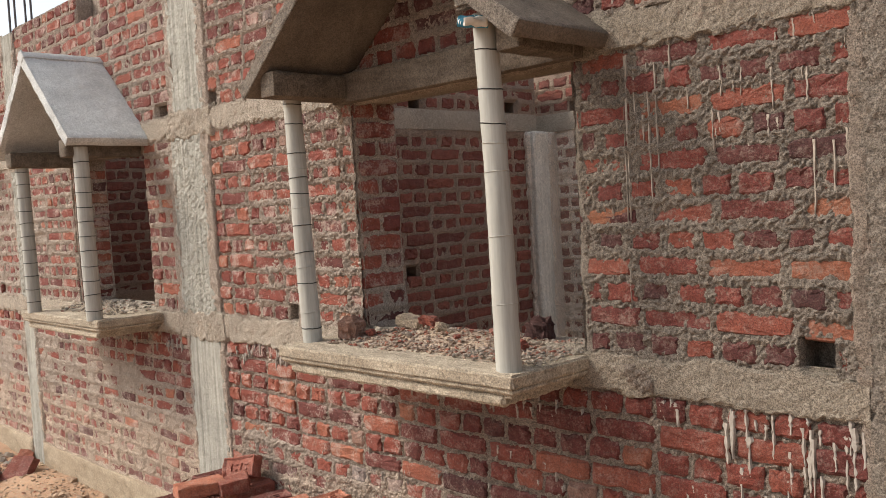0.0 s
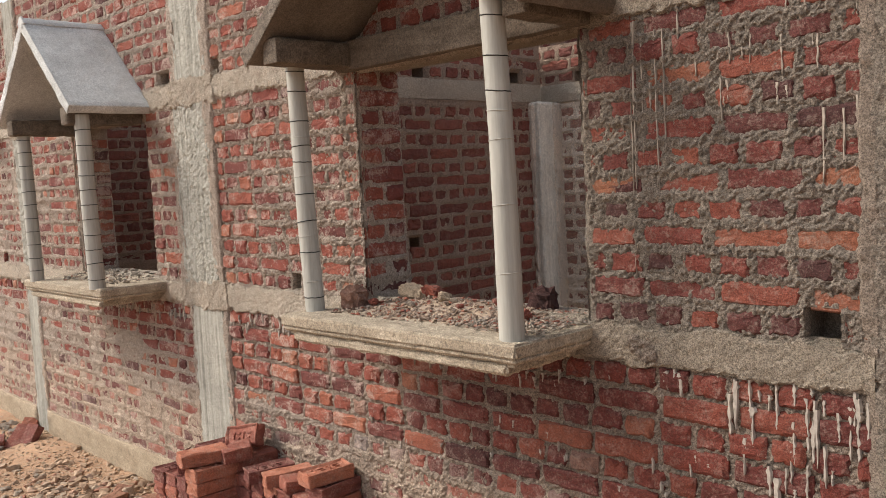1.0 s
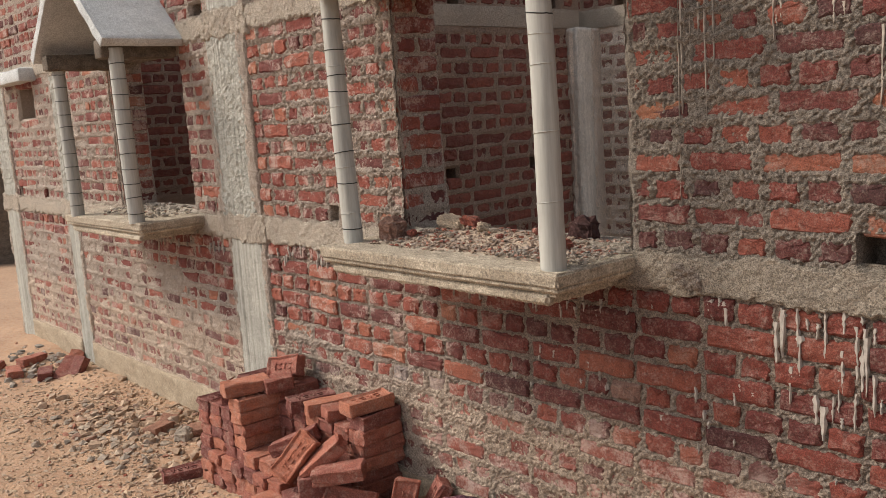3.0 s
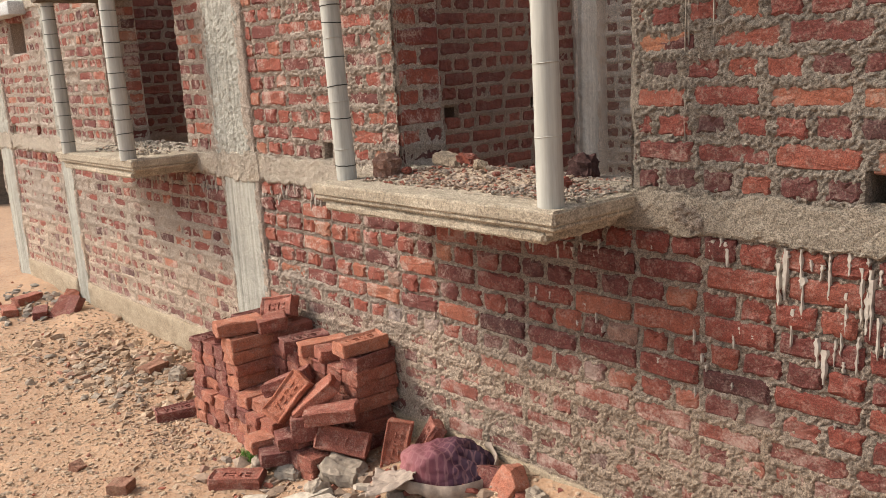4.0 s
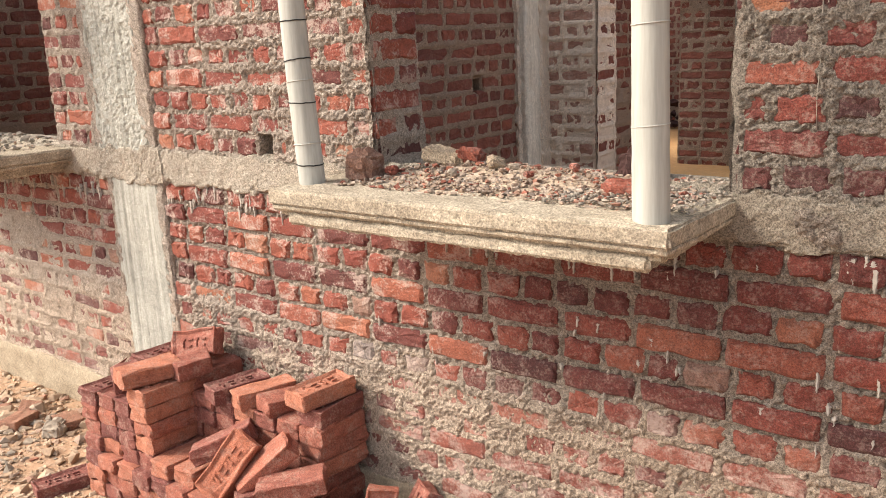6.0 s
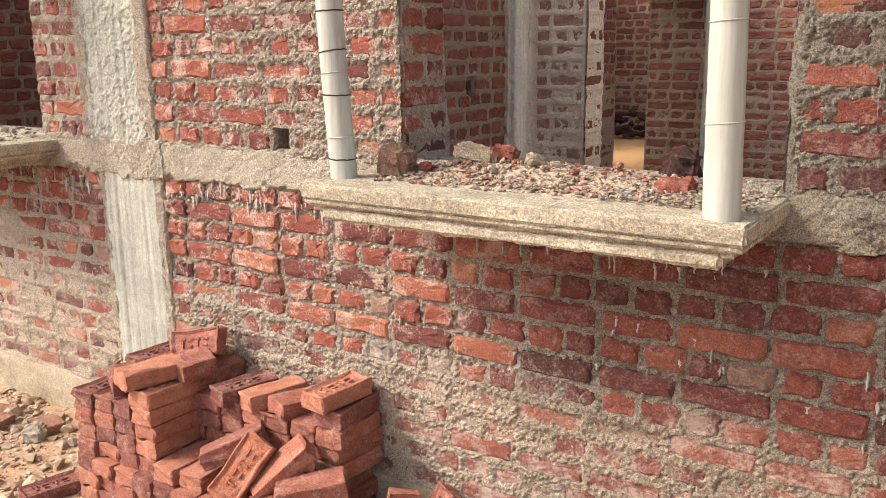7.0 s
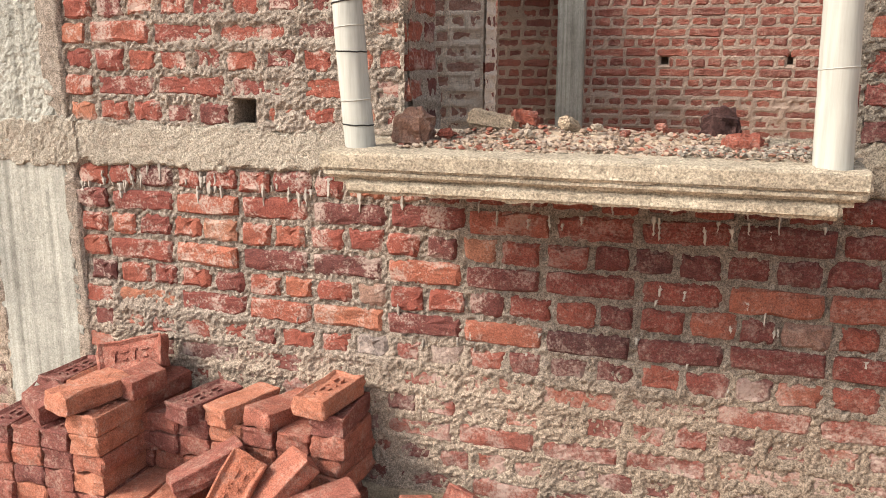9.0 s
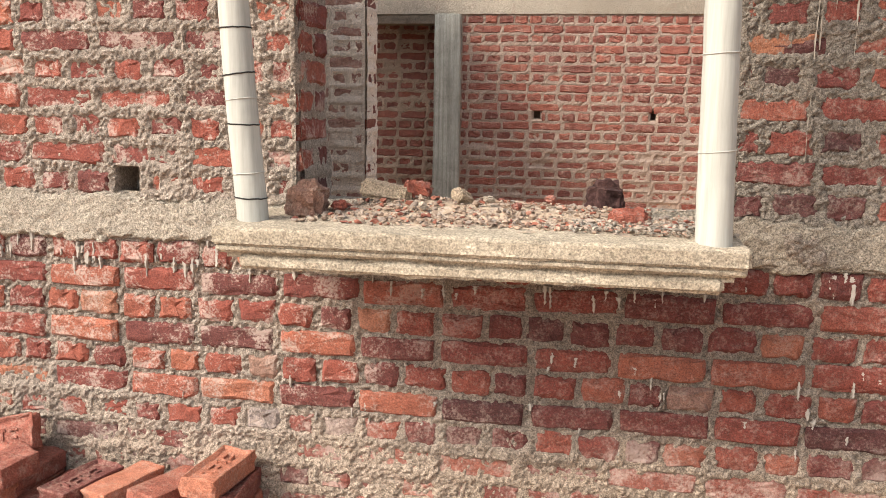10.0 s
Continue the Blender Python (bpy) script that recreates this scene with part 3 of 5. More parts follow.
reveal("window_reveal_3", -1.972, 1.09, 2.07, UP_ROWS, 83, "brick window reveal daubed with grey mortar", -1, 0.6)
reveal("window_reveal_2", -6.153, 1.09, 2.05, UP_ROWS, 82, "brick window reveal with ragged mortar")


# ---------------------------------------------------------------- rooms behind the windows
INNER_ROWS = courses(0.30, 21, 0.0825, True)
INNER_TOP = courses(2.18, 11, 0.0825, True)
inner_smear = lambda u, v: 0.66 + 0.9 * (cloudy(u, v, 0.35, 44) - 0.5)
heavy_smear = lambda u, v: 1.12 + 0.9 * (cloudy(u, v, 0.3, 45) - 0.5)
light_smear = lambda u, v: 0.40 + 0.5 * (cloudy(u, v, 0.5, 46) - 0.5) + 0.5 * smooth(1.25, 0.95, v)


def facing_x(x0):
    return lambda u, v, out: Vector((x0 + out, u, v))


def facing_y(y0):
    return lambda u, v, out: Vector((u, y0 - out, v))


tagged(rough_box("floor", (-9.0, 0.24, -0.3), (1.4, 9.2, 0.33), M_SAND, None, 0.25, 0.02, 0.02, 0.6, 5), "orange sand fill inside the unfinished rooms", "floor", kind="structure")

PARTITION_X = -3.97
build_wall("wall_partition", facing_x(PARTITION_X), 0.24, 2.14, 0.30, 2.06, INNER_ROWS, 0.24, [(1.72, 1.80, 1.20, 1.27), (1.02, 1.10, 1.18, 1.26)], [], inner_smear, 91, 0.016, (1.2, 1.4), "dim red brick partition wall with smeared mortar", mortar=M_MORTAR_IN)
build_wall("wall_partition_top", facing_x(PARTITION_X), 0.24, 2.24, 2.18, 2.44, INNER_TOP[:3], 0.24, [(1.1, 1.2, 2.185, 2.26), (1.95, 2.05, 2.185, 2.26)], [], inner_smear, 92, 0.022, (1.2, 2.3), "red brick partition wall above the concrete band", mortar=M_MORTAR_IN)
tagged(rough_box("partition_band", (PARTITION_X - 0.22, 0.24, 2.058), (PARTITION_X + 0.012, 2.24, 2.182), M_BAND, None, 0.04, 0.012, 0.005, 0.06, 8), "grey concrete lintel band in the partition wall", "concrete band", kind="structure")

STUB_Y = 2.35
for a, b, c, d in ((PARTITION_X - 0.02, -3.940, 2.116, 2.20), (-3.935, -3.886, 2.27, STUB_Y + 0.02)):
    tagged(rough_box("pillar_inside_crust", (a, c, 0.30), (b, d, 2.05), M_MORTAR_PALE_LIT, None, 0.009, 0.006, 0.012, 0.03, 16 + int(10 * b), 0.01), "crumbly pale mortar edge of the inner pillar", "pillar edge", kind="structure")
tagged(rough_box("pillar_inside", (PARTITION_X - 0.10, 2.130, 0.30), (-3.900, STUB_Y + 0.22, 2.06), M_PALE_LIT, None, 0.012, 0.005, 0.008, 0.05, 14, 0.010), "rough pale grey concrete pillar inside the room", "pillar", kind="structure")
build_wall("wall_stub", facing_y(STUB_Y), -3.900, -3.585, 0.30, 2.06, INNER_ROWS, -3.80, [], [], heavy_smear, 93, 0.012, (-3.6, 1.3), "brick wall stub daubed with pale mortar", mortar=M_MORTAR_PALE_LIT)
build_wall("wall_stub_end", facing_x(-3.585), STUB_Y + 0.005, STUB_Y + 0.23, 0.30, 2.06, INNER_ROWS, STUB_Y, [], [], lambda u, v: 0.85 + 0.6 * (cloudy(u, v, 0.2, 94) - 0.5), 94, 0.016, (2.4, 1.3), "mortar-daubed end of the brick wall stub", thick=0.2, mortar=M_MORTAR_PALE_LIT)
tagged(rough_box("wall_stub_corner", (-3.625, STUB_Y + 0.006, 0.30), (-3.588, STUB_Y + 0.04, 2.06), M_MORTAR_PALE_LIT, None, 0.016, 0.006, 0.003, 0.03, 15, 0.004), "mortar-daubed corner of the brick wall stub", "wall", kind="structure")
build_wall("wall_stub_top", facing_y(STUB_Y), -4.18, -3.585, 2.18, 2.44, INNER_TOP[:3], -3.80, [(-3.78, -3.68, 2.185, 2.26)], [], inner_smear, 95, 0.022, (-3.6, 2.3), "red brick wall above the concrete lintel", mortar=M_MORTAR_IN)
tagged(rough_box("lintel_inside", (-4.18, STUB_Y - 0.02, 2.055), (-3.585, STUB_Y + 0.22, 2.182), M_BAND, None, 0.04, 0.012, 0.005, 0.06, 9), "grey concrete lintel above the wall stub", "lintel", kind="structure")

BACK_Y = 4.8
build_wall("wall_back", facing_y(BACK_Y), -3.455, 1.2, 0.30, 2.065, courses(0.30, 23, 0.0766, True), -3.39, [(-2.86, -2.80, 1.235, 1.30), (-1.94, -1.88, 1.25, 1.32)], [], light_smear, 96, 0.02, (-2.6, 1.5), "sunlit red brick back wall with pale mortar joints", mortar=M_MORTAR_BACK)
build_wall("wall_back_top", facing_y(BACK_Y), -4.4, 1.2, 2.18, 2.76, courses(2.18, 7, 0.0825, True), -3.39, [], [], light_smear, 97, 0.035, (-2.6, 2.4), "red brick back wall above the concrete band")
tagged(rough_box("back_band", (-4.6, BACK_Y - 0.015, 2.06), (1.2, BACK_Y + 0.22, 2.185), M_BAND, None, 0.05, 0.012, 0.005, 0.08, 10), "pale concrete lintel band along the back wall", "concrete band", kind="structure")
tagged(rough_box("door_lintel", (-4.6, BACK_Y - 0.005, 1.985), (-3.675, BACK_Y + 0.2, 2.062), M_BEAM, None, 0.05, 0.01, 0.004, 0.08, 11), "dark concrete lintel over a doorway", "lintel", kind="structure")
tagged(rough_box("pillar_back", (-3.675, BACK_Y - 0.05, 0.30), (-3.455, BACK_Y + 0.22, 2.065), M_CONCRETE, None, 0.04, 0.012, 0.004, 0.06, 12, 0.006), "smooth grey concrete pillar in the back wall", "pillar", kind="structure")
build_wall("wall_passage", facing_y(5.13), -4.27, -3.1, 0.30, TOP, courses(0.30, 34, 0.0825, True), -4.3, [], [], inner_smear, 98, 0.022, (-3.9, 1.2), "dark red brick wall lit orange by the sand floor", mortar=M_MORTAR_IN)
build_wall("wall_far", facing_y(8.0), -9.0, 1.2, 0.30, TOP, courses(0.30, 34, 0.0825, True), -4.3, [], [], light_smear, 99, 0.05, (-5.6, 1.0), "dim red brick wall at the far end of the rooms", mortar=M_MORTAR_IN)
build_wall("wall_cross", facing_x(-4.22), STUB_Y + 0.24, 4.3, 0.30, TOP - 0.2, courses(0.30, 31, 0.0825, True), 2.6, [], [], light_smear, 100, 0.05, (4.8, 1.0), "red brick cross wall between the rooms", mortar=M_MORTAR_IN)
build_wall("wall_left_room", facing_y(3.2), -7.0, -4.7, 0.30, TOP, courses(0.30, 34, 0.0825, True), -6.0, [], [], light_smear, 101, 0.03, (-5.9, 1.4), "shaded unseen added brick wall that keeps sun off the passage", mortar=M_MORTAR_IN)
# out of view, raised only to keep direct sun off the passage wall
build_wall("wall_left_room_top", facing_y(3.2), -7.0, -5.55, 3.10, 4.75, courses(3.10, 20, 0.0825, True), -6.0, [], [], light_smear, 106, 0.06, (-5.9, 3.4), "unseen added brick wall that keeps sun off the passage", mortar=M_MORTAR_IN, limit=0)
# unseen shadow caster, added so the far brick wall stays dim
build_wall("wall_far_side", facing_x(-6.4), 5.2, 7.95, 0.30, TOP, courses(0.30, 34, 0.0825, True), 5.2, [], [], light_smear, 105, 0.06, (6.0, 1.0), "unseen added brick wall that shades the far room", mortar=M_MORTAR_IN, limit=0)
build_wall("wall_left_side", facing_x(-6.98), 0.24, 3.2, 0.30, TOP, courses(0.30, 34, 0.0825, True), 0.3, [], [], light_smear, 104, 0.025, (1.0, 1.6), "shaded unseen added brick wall that keeps sun off the passage", mortar=M_MORTAR_IN)
build_wall("wall_right_side", lambda u, v, out: Vector((1.2 - out, u, v)), 0.24, 8.0, 0.30, 0.95, courses(0.30, 7, 0.0825, True), 0.24, [], [], light_smear, 102, 0.06, (2.0, 1.4), "red brick side wall of the room", mortar=M_MORTAR_IN, limit=0)


# ---------------------------------------------------------------- window ledges, posts and awnings
def ledge(name, x0, x1, label, seed):
    ob = thing(name, label, "window ledge", "window ledges")
    rough_box("slab", (x0, -0.40, 1.036), (x1, 0.20, 1.082), M_LEDGE, ob, 0.007, 0.003, 0.0042, 0.022, seed, 0.012)
    rough_box("moulding", (x0 + 0.008, -0.392, 1.0185), (x1 - 0.006, 0.18, 1.0385), M_LEDGE, ob, 0.007, 0.003, 0.0040, 0.020, seed + 3, 0.009)
    rough_box("recess", (x0 + 0.030, -0.372, 1.004), (x1 - 0.03, 0.10, 1.024), M_LEDGE, ob, 0.012, 0.002, 0.003, 0.03, seed + 2, 0.0)
    rough_box("lower_step", (x0 + 0.065, -0.384, 0.978), (x1 - 0.055, -0.02, 1.010), M_LEDGE, ob, 0.008, 0.003, 0.0055, 0.022, seed + 1, 0.014)
    return ob


ledge("window_ledge", -3.215, -1.955, "pale cream cast concrete window ledge with chipped moulded edge", 201)
ledge("window_ledge", -6.16, -4.97, "weathered grey concrete window ledge with a rough edge", 205)


def post(x, y, top, radius, lean, rings, seed, label):
    """A pipe-cast post with wire ties; its origin at the foot."""
    rng = random.Random(seed)
    base = Vector((x, y, 1.078))
    ob = thing("post", label, "post", "awning posts", at=Matrix.Translation(base))
    height, k, levels = top - base.z, 28, 44
    verts, faces = [], []
    for i in range(levels + 1):
        t = i / levels
        r = radius * (1.04 - 0.08 * t) + rng.uniform(-0.0006, 0.0006)
        cx, cy = lean[0] * t + 0.004 * math.sin(5 * t + seed), lean[1] * t
        for j in range(k):
            a = 2 * math.pi * j / k
            verts.append((cx + r * math.cos(a), cy + r * math.sin(a), t * height))
    for i in range(levels):
        for j in range(k):
            n = (j + 1) % k
            faces.append((i * k + j, i * k + n, (i + 1) * k + n, (i + 1) * k + j))
    faces += [tuple(range(k))[::-1], tuple(levels * k + j for j in range(k))]
    part("shaft", mesh_of("shaft", verts, faces, M_PIPE, True), ob)
    for t, thick, mat in rings:
        cx, cy = lean[0] * t + 0.004 * math.sin(5 * t + seed), lean[1] * t
        rr, tilt = radius * (1.04 - 0.08 * t) + thick * 0.5, rng.uniform(-0.16, 0.16)
        rv, rf = [], []
        for j in range(24):
            a = 2 * math.pi * j / 24
            z = t * height + rr * math.cos(a) * tilt + rng.uniform(-0.0008, 0.0008)
            for b in range(5):
                c = 2 * math.pi * b / 5
                q = rr + thick * math.cos(c)
                rv.append((cx + q * math.cos(a), cy + q * math.sin(a), z + thick * math.sin(c)))
        for j in range(24):
            for b in range(5):
                rf.append((j * 5 + b, ((j + 1) % 24) * 5 + b, ((j + 1) % 24) * 5 + (b + 1) % 5, j * 5 + (b + 1) % 5))
        part("wire_tie" if mat is M_WIRE else "joint_ring", mesh_of("tie", rv, rf, mat, True), ob)
    return ob


RINGS = lambda ts: [(t, 0.0019, M_WIRE) for t in ts]
SEAMS = lambda ts: [(t, 0.0016, M_PIPE) for t in ts]
LEFT_LABEL = "grey-white round post with black wire ties on a ledge"
post(-3.160, -0.262, 2.105, 0.0385, (-0.085, 0.03), RINGS((0.06, 0.24, 0.36, 0.47, 0.60, 0.66, 0.76, 0.88, 0.96)) + SEAMS((0.12, 0.30, 0.54, 0.70)), 3, LEFT_LABEL)
post(-2.026, -0.326, 2.20, 0.0395, (-0.045, 0.02), RINGS((0.695, 0.79, 0.90, 0.985)) + SEAMS((0.19, 0.38, 0.56, 0.64)), 5, "grey-white round post with few wire ties on a ledge")
post(-6.00, -0.37, 2.05, 0.040, (-0.05, 0.01), RINGS([0.07 + 0.085 * i for i in range(11)]), 7, LEFT_LABEL)
post(-5.075, -0.37, 2.05, 0.043, (-0.05, 0.01), RINGS([0.06 + 0.085 * i for i in range(11)]), 9, LEFT_LABEL)


def awning(xc, half_w, y_front, z_eave, z_peak, label, seed, res, slab_mat, lift, short):
    """A little gabled concrete roof over the window: two sloping slabs on side beams; short: how far the right beam stops behind the front."""
    ob = thing("awning", label, "awning", "window awnings", at=pose(xc, 0, z_eave))
    rise, thick = z_peak - z_eave, 0.058
    slope = math.atan2(rise, half_w)
    length = math.hypot(rise, half_w)
    for side in (-1, 1):
        v, f = box_lattice((length + 0.03, -y_front + 0.02, thick), res * 0.6, 0.003, 0.0035, 0.025, seed + side, 0.008)
        m = Matrix.Translation((side * half_w / 2, y_front / 2, rise / 2)) @ Matrix.Rotation(side * slope, 4, "Y") @ Matrix.Translation((0, 0, thick / 2 * -1))
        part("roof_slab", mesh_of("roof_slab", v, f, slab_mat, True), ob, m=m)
        v, f = box_lattice((length + 0.034, 0.012, thick + 0.006), 0.009, 0.002, 0.006, 0.02, seed + 20 + side, 0.006)
        part("front_edge", mesh_of("front_edge", v, f, M_SLAB if slab_mat is M_SLAB else M_MORTAR_GREY_SHADED, True), ob, "rough pale grey front edge of the slab", m @ Matrix.Translation((0, y_front / 2 - 0.008, 0)))
        y0 = y_front + 0.02 + (short if side > 0 else 0.0)
        v, f = box_lattice((0.10, -y0, 0.10), 0.016, 0.004, 0.004, 0.04, seed + 5 + side, 0.010)
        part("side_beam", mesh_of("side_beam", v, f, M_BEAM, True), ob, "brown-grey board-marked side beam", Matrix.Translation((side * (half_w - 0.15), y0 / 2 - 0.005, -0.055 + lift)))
    if short:
        v, f = box_lattice((0.105, 0.12, 0.13), 0.009, 0.01, 0.014, 0.04, seed + 33, 0.02)
        part("mortar_crust", mesh_of("mortar_crust", v, f, M_MORTAR_GREY_SHADED, True), ob, "lumpy grey mortar crust over the post", Matrix.Translation((half_w - 0.245, y_front + 0.10, 0.145)))
    v, f = box_lattice((2 * half_w - 0.18, 0.06, 0.125), 0.02, 0.004, 0.004, 0.05, seed + 9, 0.008)
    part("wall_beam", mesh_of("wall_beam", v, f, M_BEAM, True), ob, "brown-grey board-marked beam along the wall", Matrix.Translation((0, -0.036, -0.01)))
    return ob


awning(-2.55, 0.73, -0.44, 2.13, 2.70, "gabled concrete window awning seen from below, brown-grey underside", 301, 0.022, M_SLAB_BROWN_SHADED, 0.045, 0.10)
awning(-5.60, 0.59, -0.46, 2.10, 2.645, "pale grey gabled concrete window awning", 311, 0.03, M_SLAB, 0.0, 0.0)


# ---------------------------------------------------------------- loose bricks
def solid_brick(name, seed, frog, length=0.226, width=0.106, height=0.0625, broken=0.0):
    """A whole brick lying flat on z=0, its length along y; frog: a sunk panel with plain raised bars on its bed."""
    rng = random.Random(seed)
    bm = bmesh.new()
    bmesh.ops.create_cube(bm, size=1.0)
    for v in bm.verts:
        v.co = Vector((v.co.x * width, v.co.y * length, (v.co.z + 0.5) * height))
    bmesh.ops.subdivide_edges(bm, edges=bm.edges[:], cuts=2, use_grid_fill=True)
    for v in bm.verts:
        v.co += Vector((rng.uniform(-1, 1), rng.uniform(-1, 1), rng.uniform(-1, 1))) * 0.0036
    if broken:
        for k in range(3):
            way = Vector((rng.uniform(-0.5, 0.5), 1.0, rng.uniform(-0.15, 0.6))).normalized()
            at = Vector((0, length * (0.5 - broken * rng.uniform(0.45, 0.8)), height * 0.5))
            cut = bmesh.ops.bisect_plane(bm, geom=bm.verts[:] + bm.edges[:] + bm.faces[:], plane_co=at, plane_no=way, clear_outer=True)
            rim = [e for e in cut["geom_cut"] if isinstance(e, bmesh.types.BMEdge)]
            cap = bmesh.ops.contextual_create(bm, geom=rim)["faces"]
            if cap:
                middle = bmesh.ops.poke(bm, faces=cap)["verts"]
                for v in middle:
                    v.co += way * rng.uniform(-0.010, 0.008)
    edges = [e for e in bm.edges if len(e.link_faces) == 2 and e.calc_face_angle(0) > 1.0]
    bmesh.ops.bevel(bm, geom=edges, offset=0.006, segments=2, profile=0.6, affect="EDGES")
    if frog:
        top = [f for f in bm.faces if f.normal.z > 0.9 and f.calc_center_median().z > height - 0.012 and abs(f.calc_center_median().x) < width * 0.42 and abs(f.calc_center_median().y) < length * 0.42]
        made = bmesh.ops.inset_region(bm, faces=top, thickness=0.012, depth=0.0)
        for v in {v for f in top for v in f.verts}:
            v.co.z -= 0.009
        for i in range(4):
            y = (-0.056 + 0.036 * i) * length / 0.226
            for dx, w, h in (((-0.012, 0.006, 0.026), (0.012, 0.006, 0.020)) if i % 2 else ((0.0, 0.032, 0.007), (-0.014, 0.008, 0.020))):
                c = bmesh.ops.create_cube(bm, size=1.0)["verts"]
                for v in c:
                    v.co = Vector((v.co.x * w + dx, v.co.y * h + y, v.co.z * 0.007 + height - 0.006))
    me = bpy.data.meshes.new(name)
    bm.to_mesh(me)
    bm.free()
    me.materials.append(M_BRICK_CLEAN)
    return me


PLAIN = [solid_brick("brick", 400 + i, False) for i in range(6)]
FROGGED = [solid_brick("brick", 420 + i, True) for i in range(3)]
BROKEN = [solid_brick("brick", 440 + i, False, broken=0.45) for i in range(4)]


def facing(up, along):
    """A turn that takes z to up and y, as nearly as it can, to along."""
    z = Vector(up).normalized()
    x = Vector(along).cross(z).normalized()
    return Matrix((x, z.cross(x), z)).transposed().to_4x4()


def brick_stack():
    """Two rows of bricks laid end-on to the wall, with a slid and leaning front."""
    rng = random.Random(77)
    ob = thing("brick_stack", "untidy stack of new red bricks leaning on the brick wall", "brick stack", at=pose(-3.81, -0.23, -0.215))
    o = Vector((-3.81, -0.23, -0.215))
    put = lambda me, x, y, z, rx=0, ry=0, rz=0: part("brick", me, ob, "", Matrix.Translation(Vector((x, y, z)) - o) @ pose(0, 0, 0, rx, ry, rz))
    lay = lambda me, x, y, z, up, along: part("brick", me, ob, "", Matrix.Translation(Vector((x, y, z)) - o) @ facing(up, along) @ Matrix.Translation((0, 0, -0.031)))
    front_rows = [7, 7, 7, 8, 4, 4, 3, 2, 3, 2]
    back_rows = [8, 8, 8, 8, 7, 7, 7, 7, 7, 8]
    for rows, y, shift in ((front_rows, -0.345, 0.0), (back_rows, -0.130, 0.02)):
        for i, n in enumerate(rows):
            for k in range(n):
                if y > -0.2 and i < 9 and k < 3 and 1 < i:
                    continue
                x = -4.300 + 0.1085 * i + rng.uniform(-0.006, 0.006) + shift * (k > 3)
                dy = rng.uniform(-0.012, 0.012) - (0.02 if y < -0.3 and k < 3 else 0)
                put(rng.choice(FROGGED if k == n - 1 and rng.random() < 0.6 else PLAIN), x, y + dy, -0.215 + 0.0637 * k, 0, 0, rng.uniform(-3.5, 3.5))
    # bricks tossed on top
    put(BROKEN[0], -4.225, -0.33, 0.236, 3, -6, 62)
    put(PLAIN[1], -4.02, -0.365, 0.296, 0, 2, -14)
    put(BROKEN[1], -3.93, -0.19, 0.295, 2, 3, -12)
    lay(FROGGED[0], -4.055, -0.105, 0.352, (0.10, -0.92, 0.40), (1.0, 0.1, 0.26))
    put(PLAIN[2], -3.62, -0.15, 0.222, 2, -4, -20)
    put(FROGGED[1], -3.75, -0.17, 0.222, 0, 0, -16)
    put(PLAIN[4], -3.49, -0.14, 0.220, -3, 3, -17)
    put(FROGGED[2], -3.33, -0.14, 0.292, 2, 0, -8)
    # slid bricks in front
    lay(PLAIN[3], -3.625, -0.350, 0.135, (-0.30, -0.15, 0.85), (0.55, 0.60, 0.30))
    bright = lay(FROGGED[0], -3.505, -0.425, 0.115, (0.40, -0.68, 0.46), (0.25, 0.63, 0.72))
    lay(PLAIN[5], -3.395, -0.355, 0.115, (-0.30, -0.50, 0.70), (0.45, 0.50, 0.55))
    lay(PLAIN[1], -3.265, -0.365, 0.085, (-0.07, -0.10, 1.0), (0.72, 0.66, 0.11))
    lay(PLAIN[0], -3.355, -0.385, 0.005, (0.85, -0.50, 0.05), (0.50, 0.85, 0.0))
    lay(FROGGED[2], -3.225, -0.345, -0.035, (0.60, -0.62, 0.45), (0.70, 0.55, -0.18))
    lay(BROKEN[2], -3.43, -0.42, -0.045, (0.05, -0.1, 1.0), (0.35, 0.9, 0.0))
    lay(PLAIN[2], -3.62, -0.465, -0.105, (0.05, 0.0, 1.0), (0.15, 1.0, 0.0))
    lay(PLAIN[4], -3.50, -0.47, -0.140, (0.0, 0.05, 1.0), (0.35, 0.9, 0.0))
    lay(FROGGED[1], -3.04, -0.20, -0.055, (0.62, -0.74, 0.22), (0.05, 0.25, 1.0))
    bright.material_slots[0].link = "OBJECT"
    bright.material_slots[0].material = brick_material("orange_brick", dust=0.45, tones=[(0.0, (0.38, 0.135, 0.080)), (1.0, (0.42, 0.155, 0.090))], dust_tone=(0.47, 0.33, 0.26))
    return ob


brick_stack()


def loose_brick(me, x, y, m, label, sink=0.012, group="loose bricks"):
    ob = tagged(new("brick", me), label, "brick", group)
    if "fragment" in label or "half" in label:
        ob.material_slots[0].link = "OBJECT"
        ob.material_slots[0].material = M_SANDY
    ob.matrix_basis = Matrix.Translation((x, y, ground_at(x, y) - sink)) @ m
    return ob


M_SANDY = brick_material("sandy_brick", dust=0.85, tones=[(0.0, (0.24, 0.115, 0.075)), (1.0, (0.29, 0.145, 0.095))], dust_tone=(0.38, 0.26, 0.17))
LOOSE = "single red brick lying on the sandy ground"
loose_brick(FROGGED[1], -4.46, -0.53, pose(0, 0, 0, 0, 0, -16), LOOSE)
loose_brick(FROGGED[2], -3.57, -0.68, pose(0, 0, 0, 0, 0, -45), LOOSE)
loose_brick(BROKEN[0], -3.90, -1.05, pose(0, 0, 0, 0, 0, 40) @ Matrix.Diagonal((0.9, 0.55, 1, 1)), "broken half brick lying on the sandy ground", 0.016)
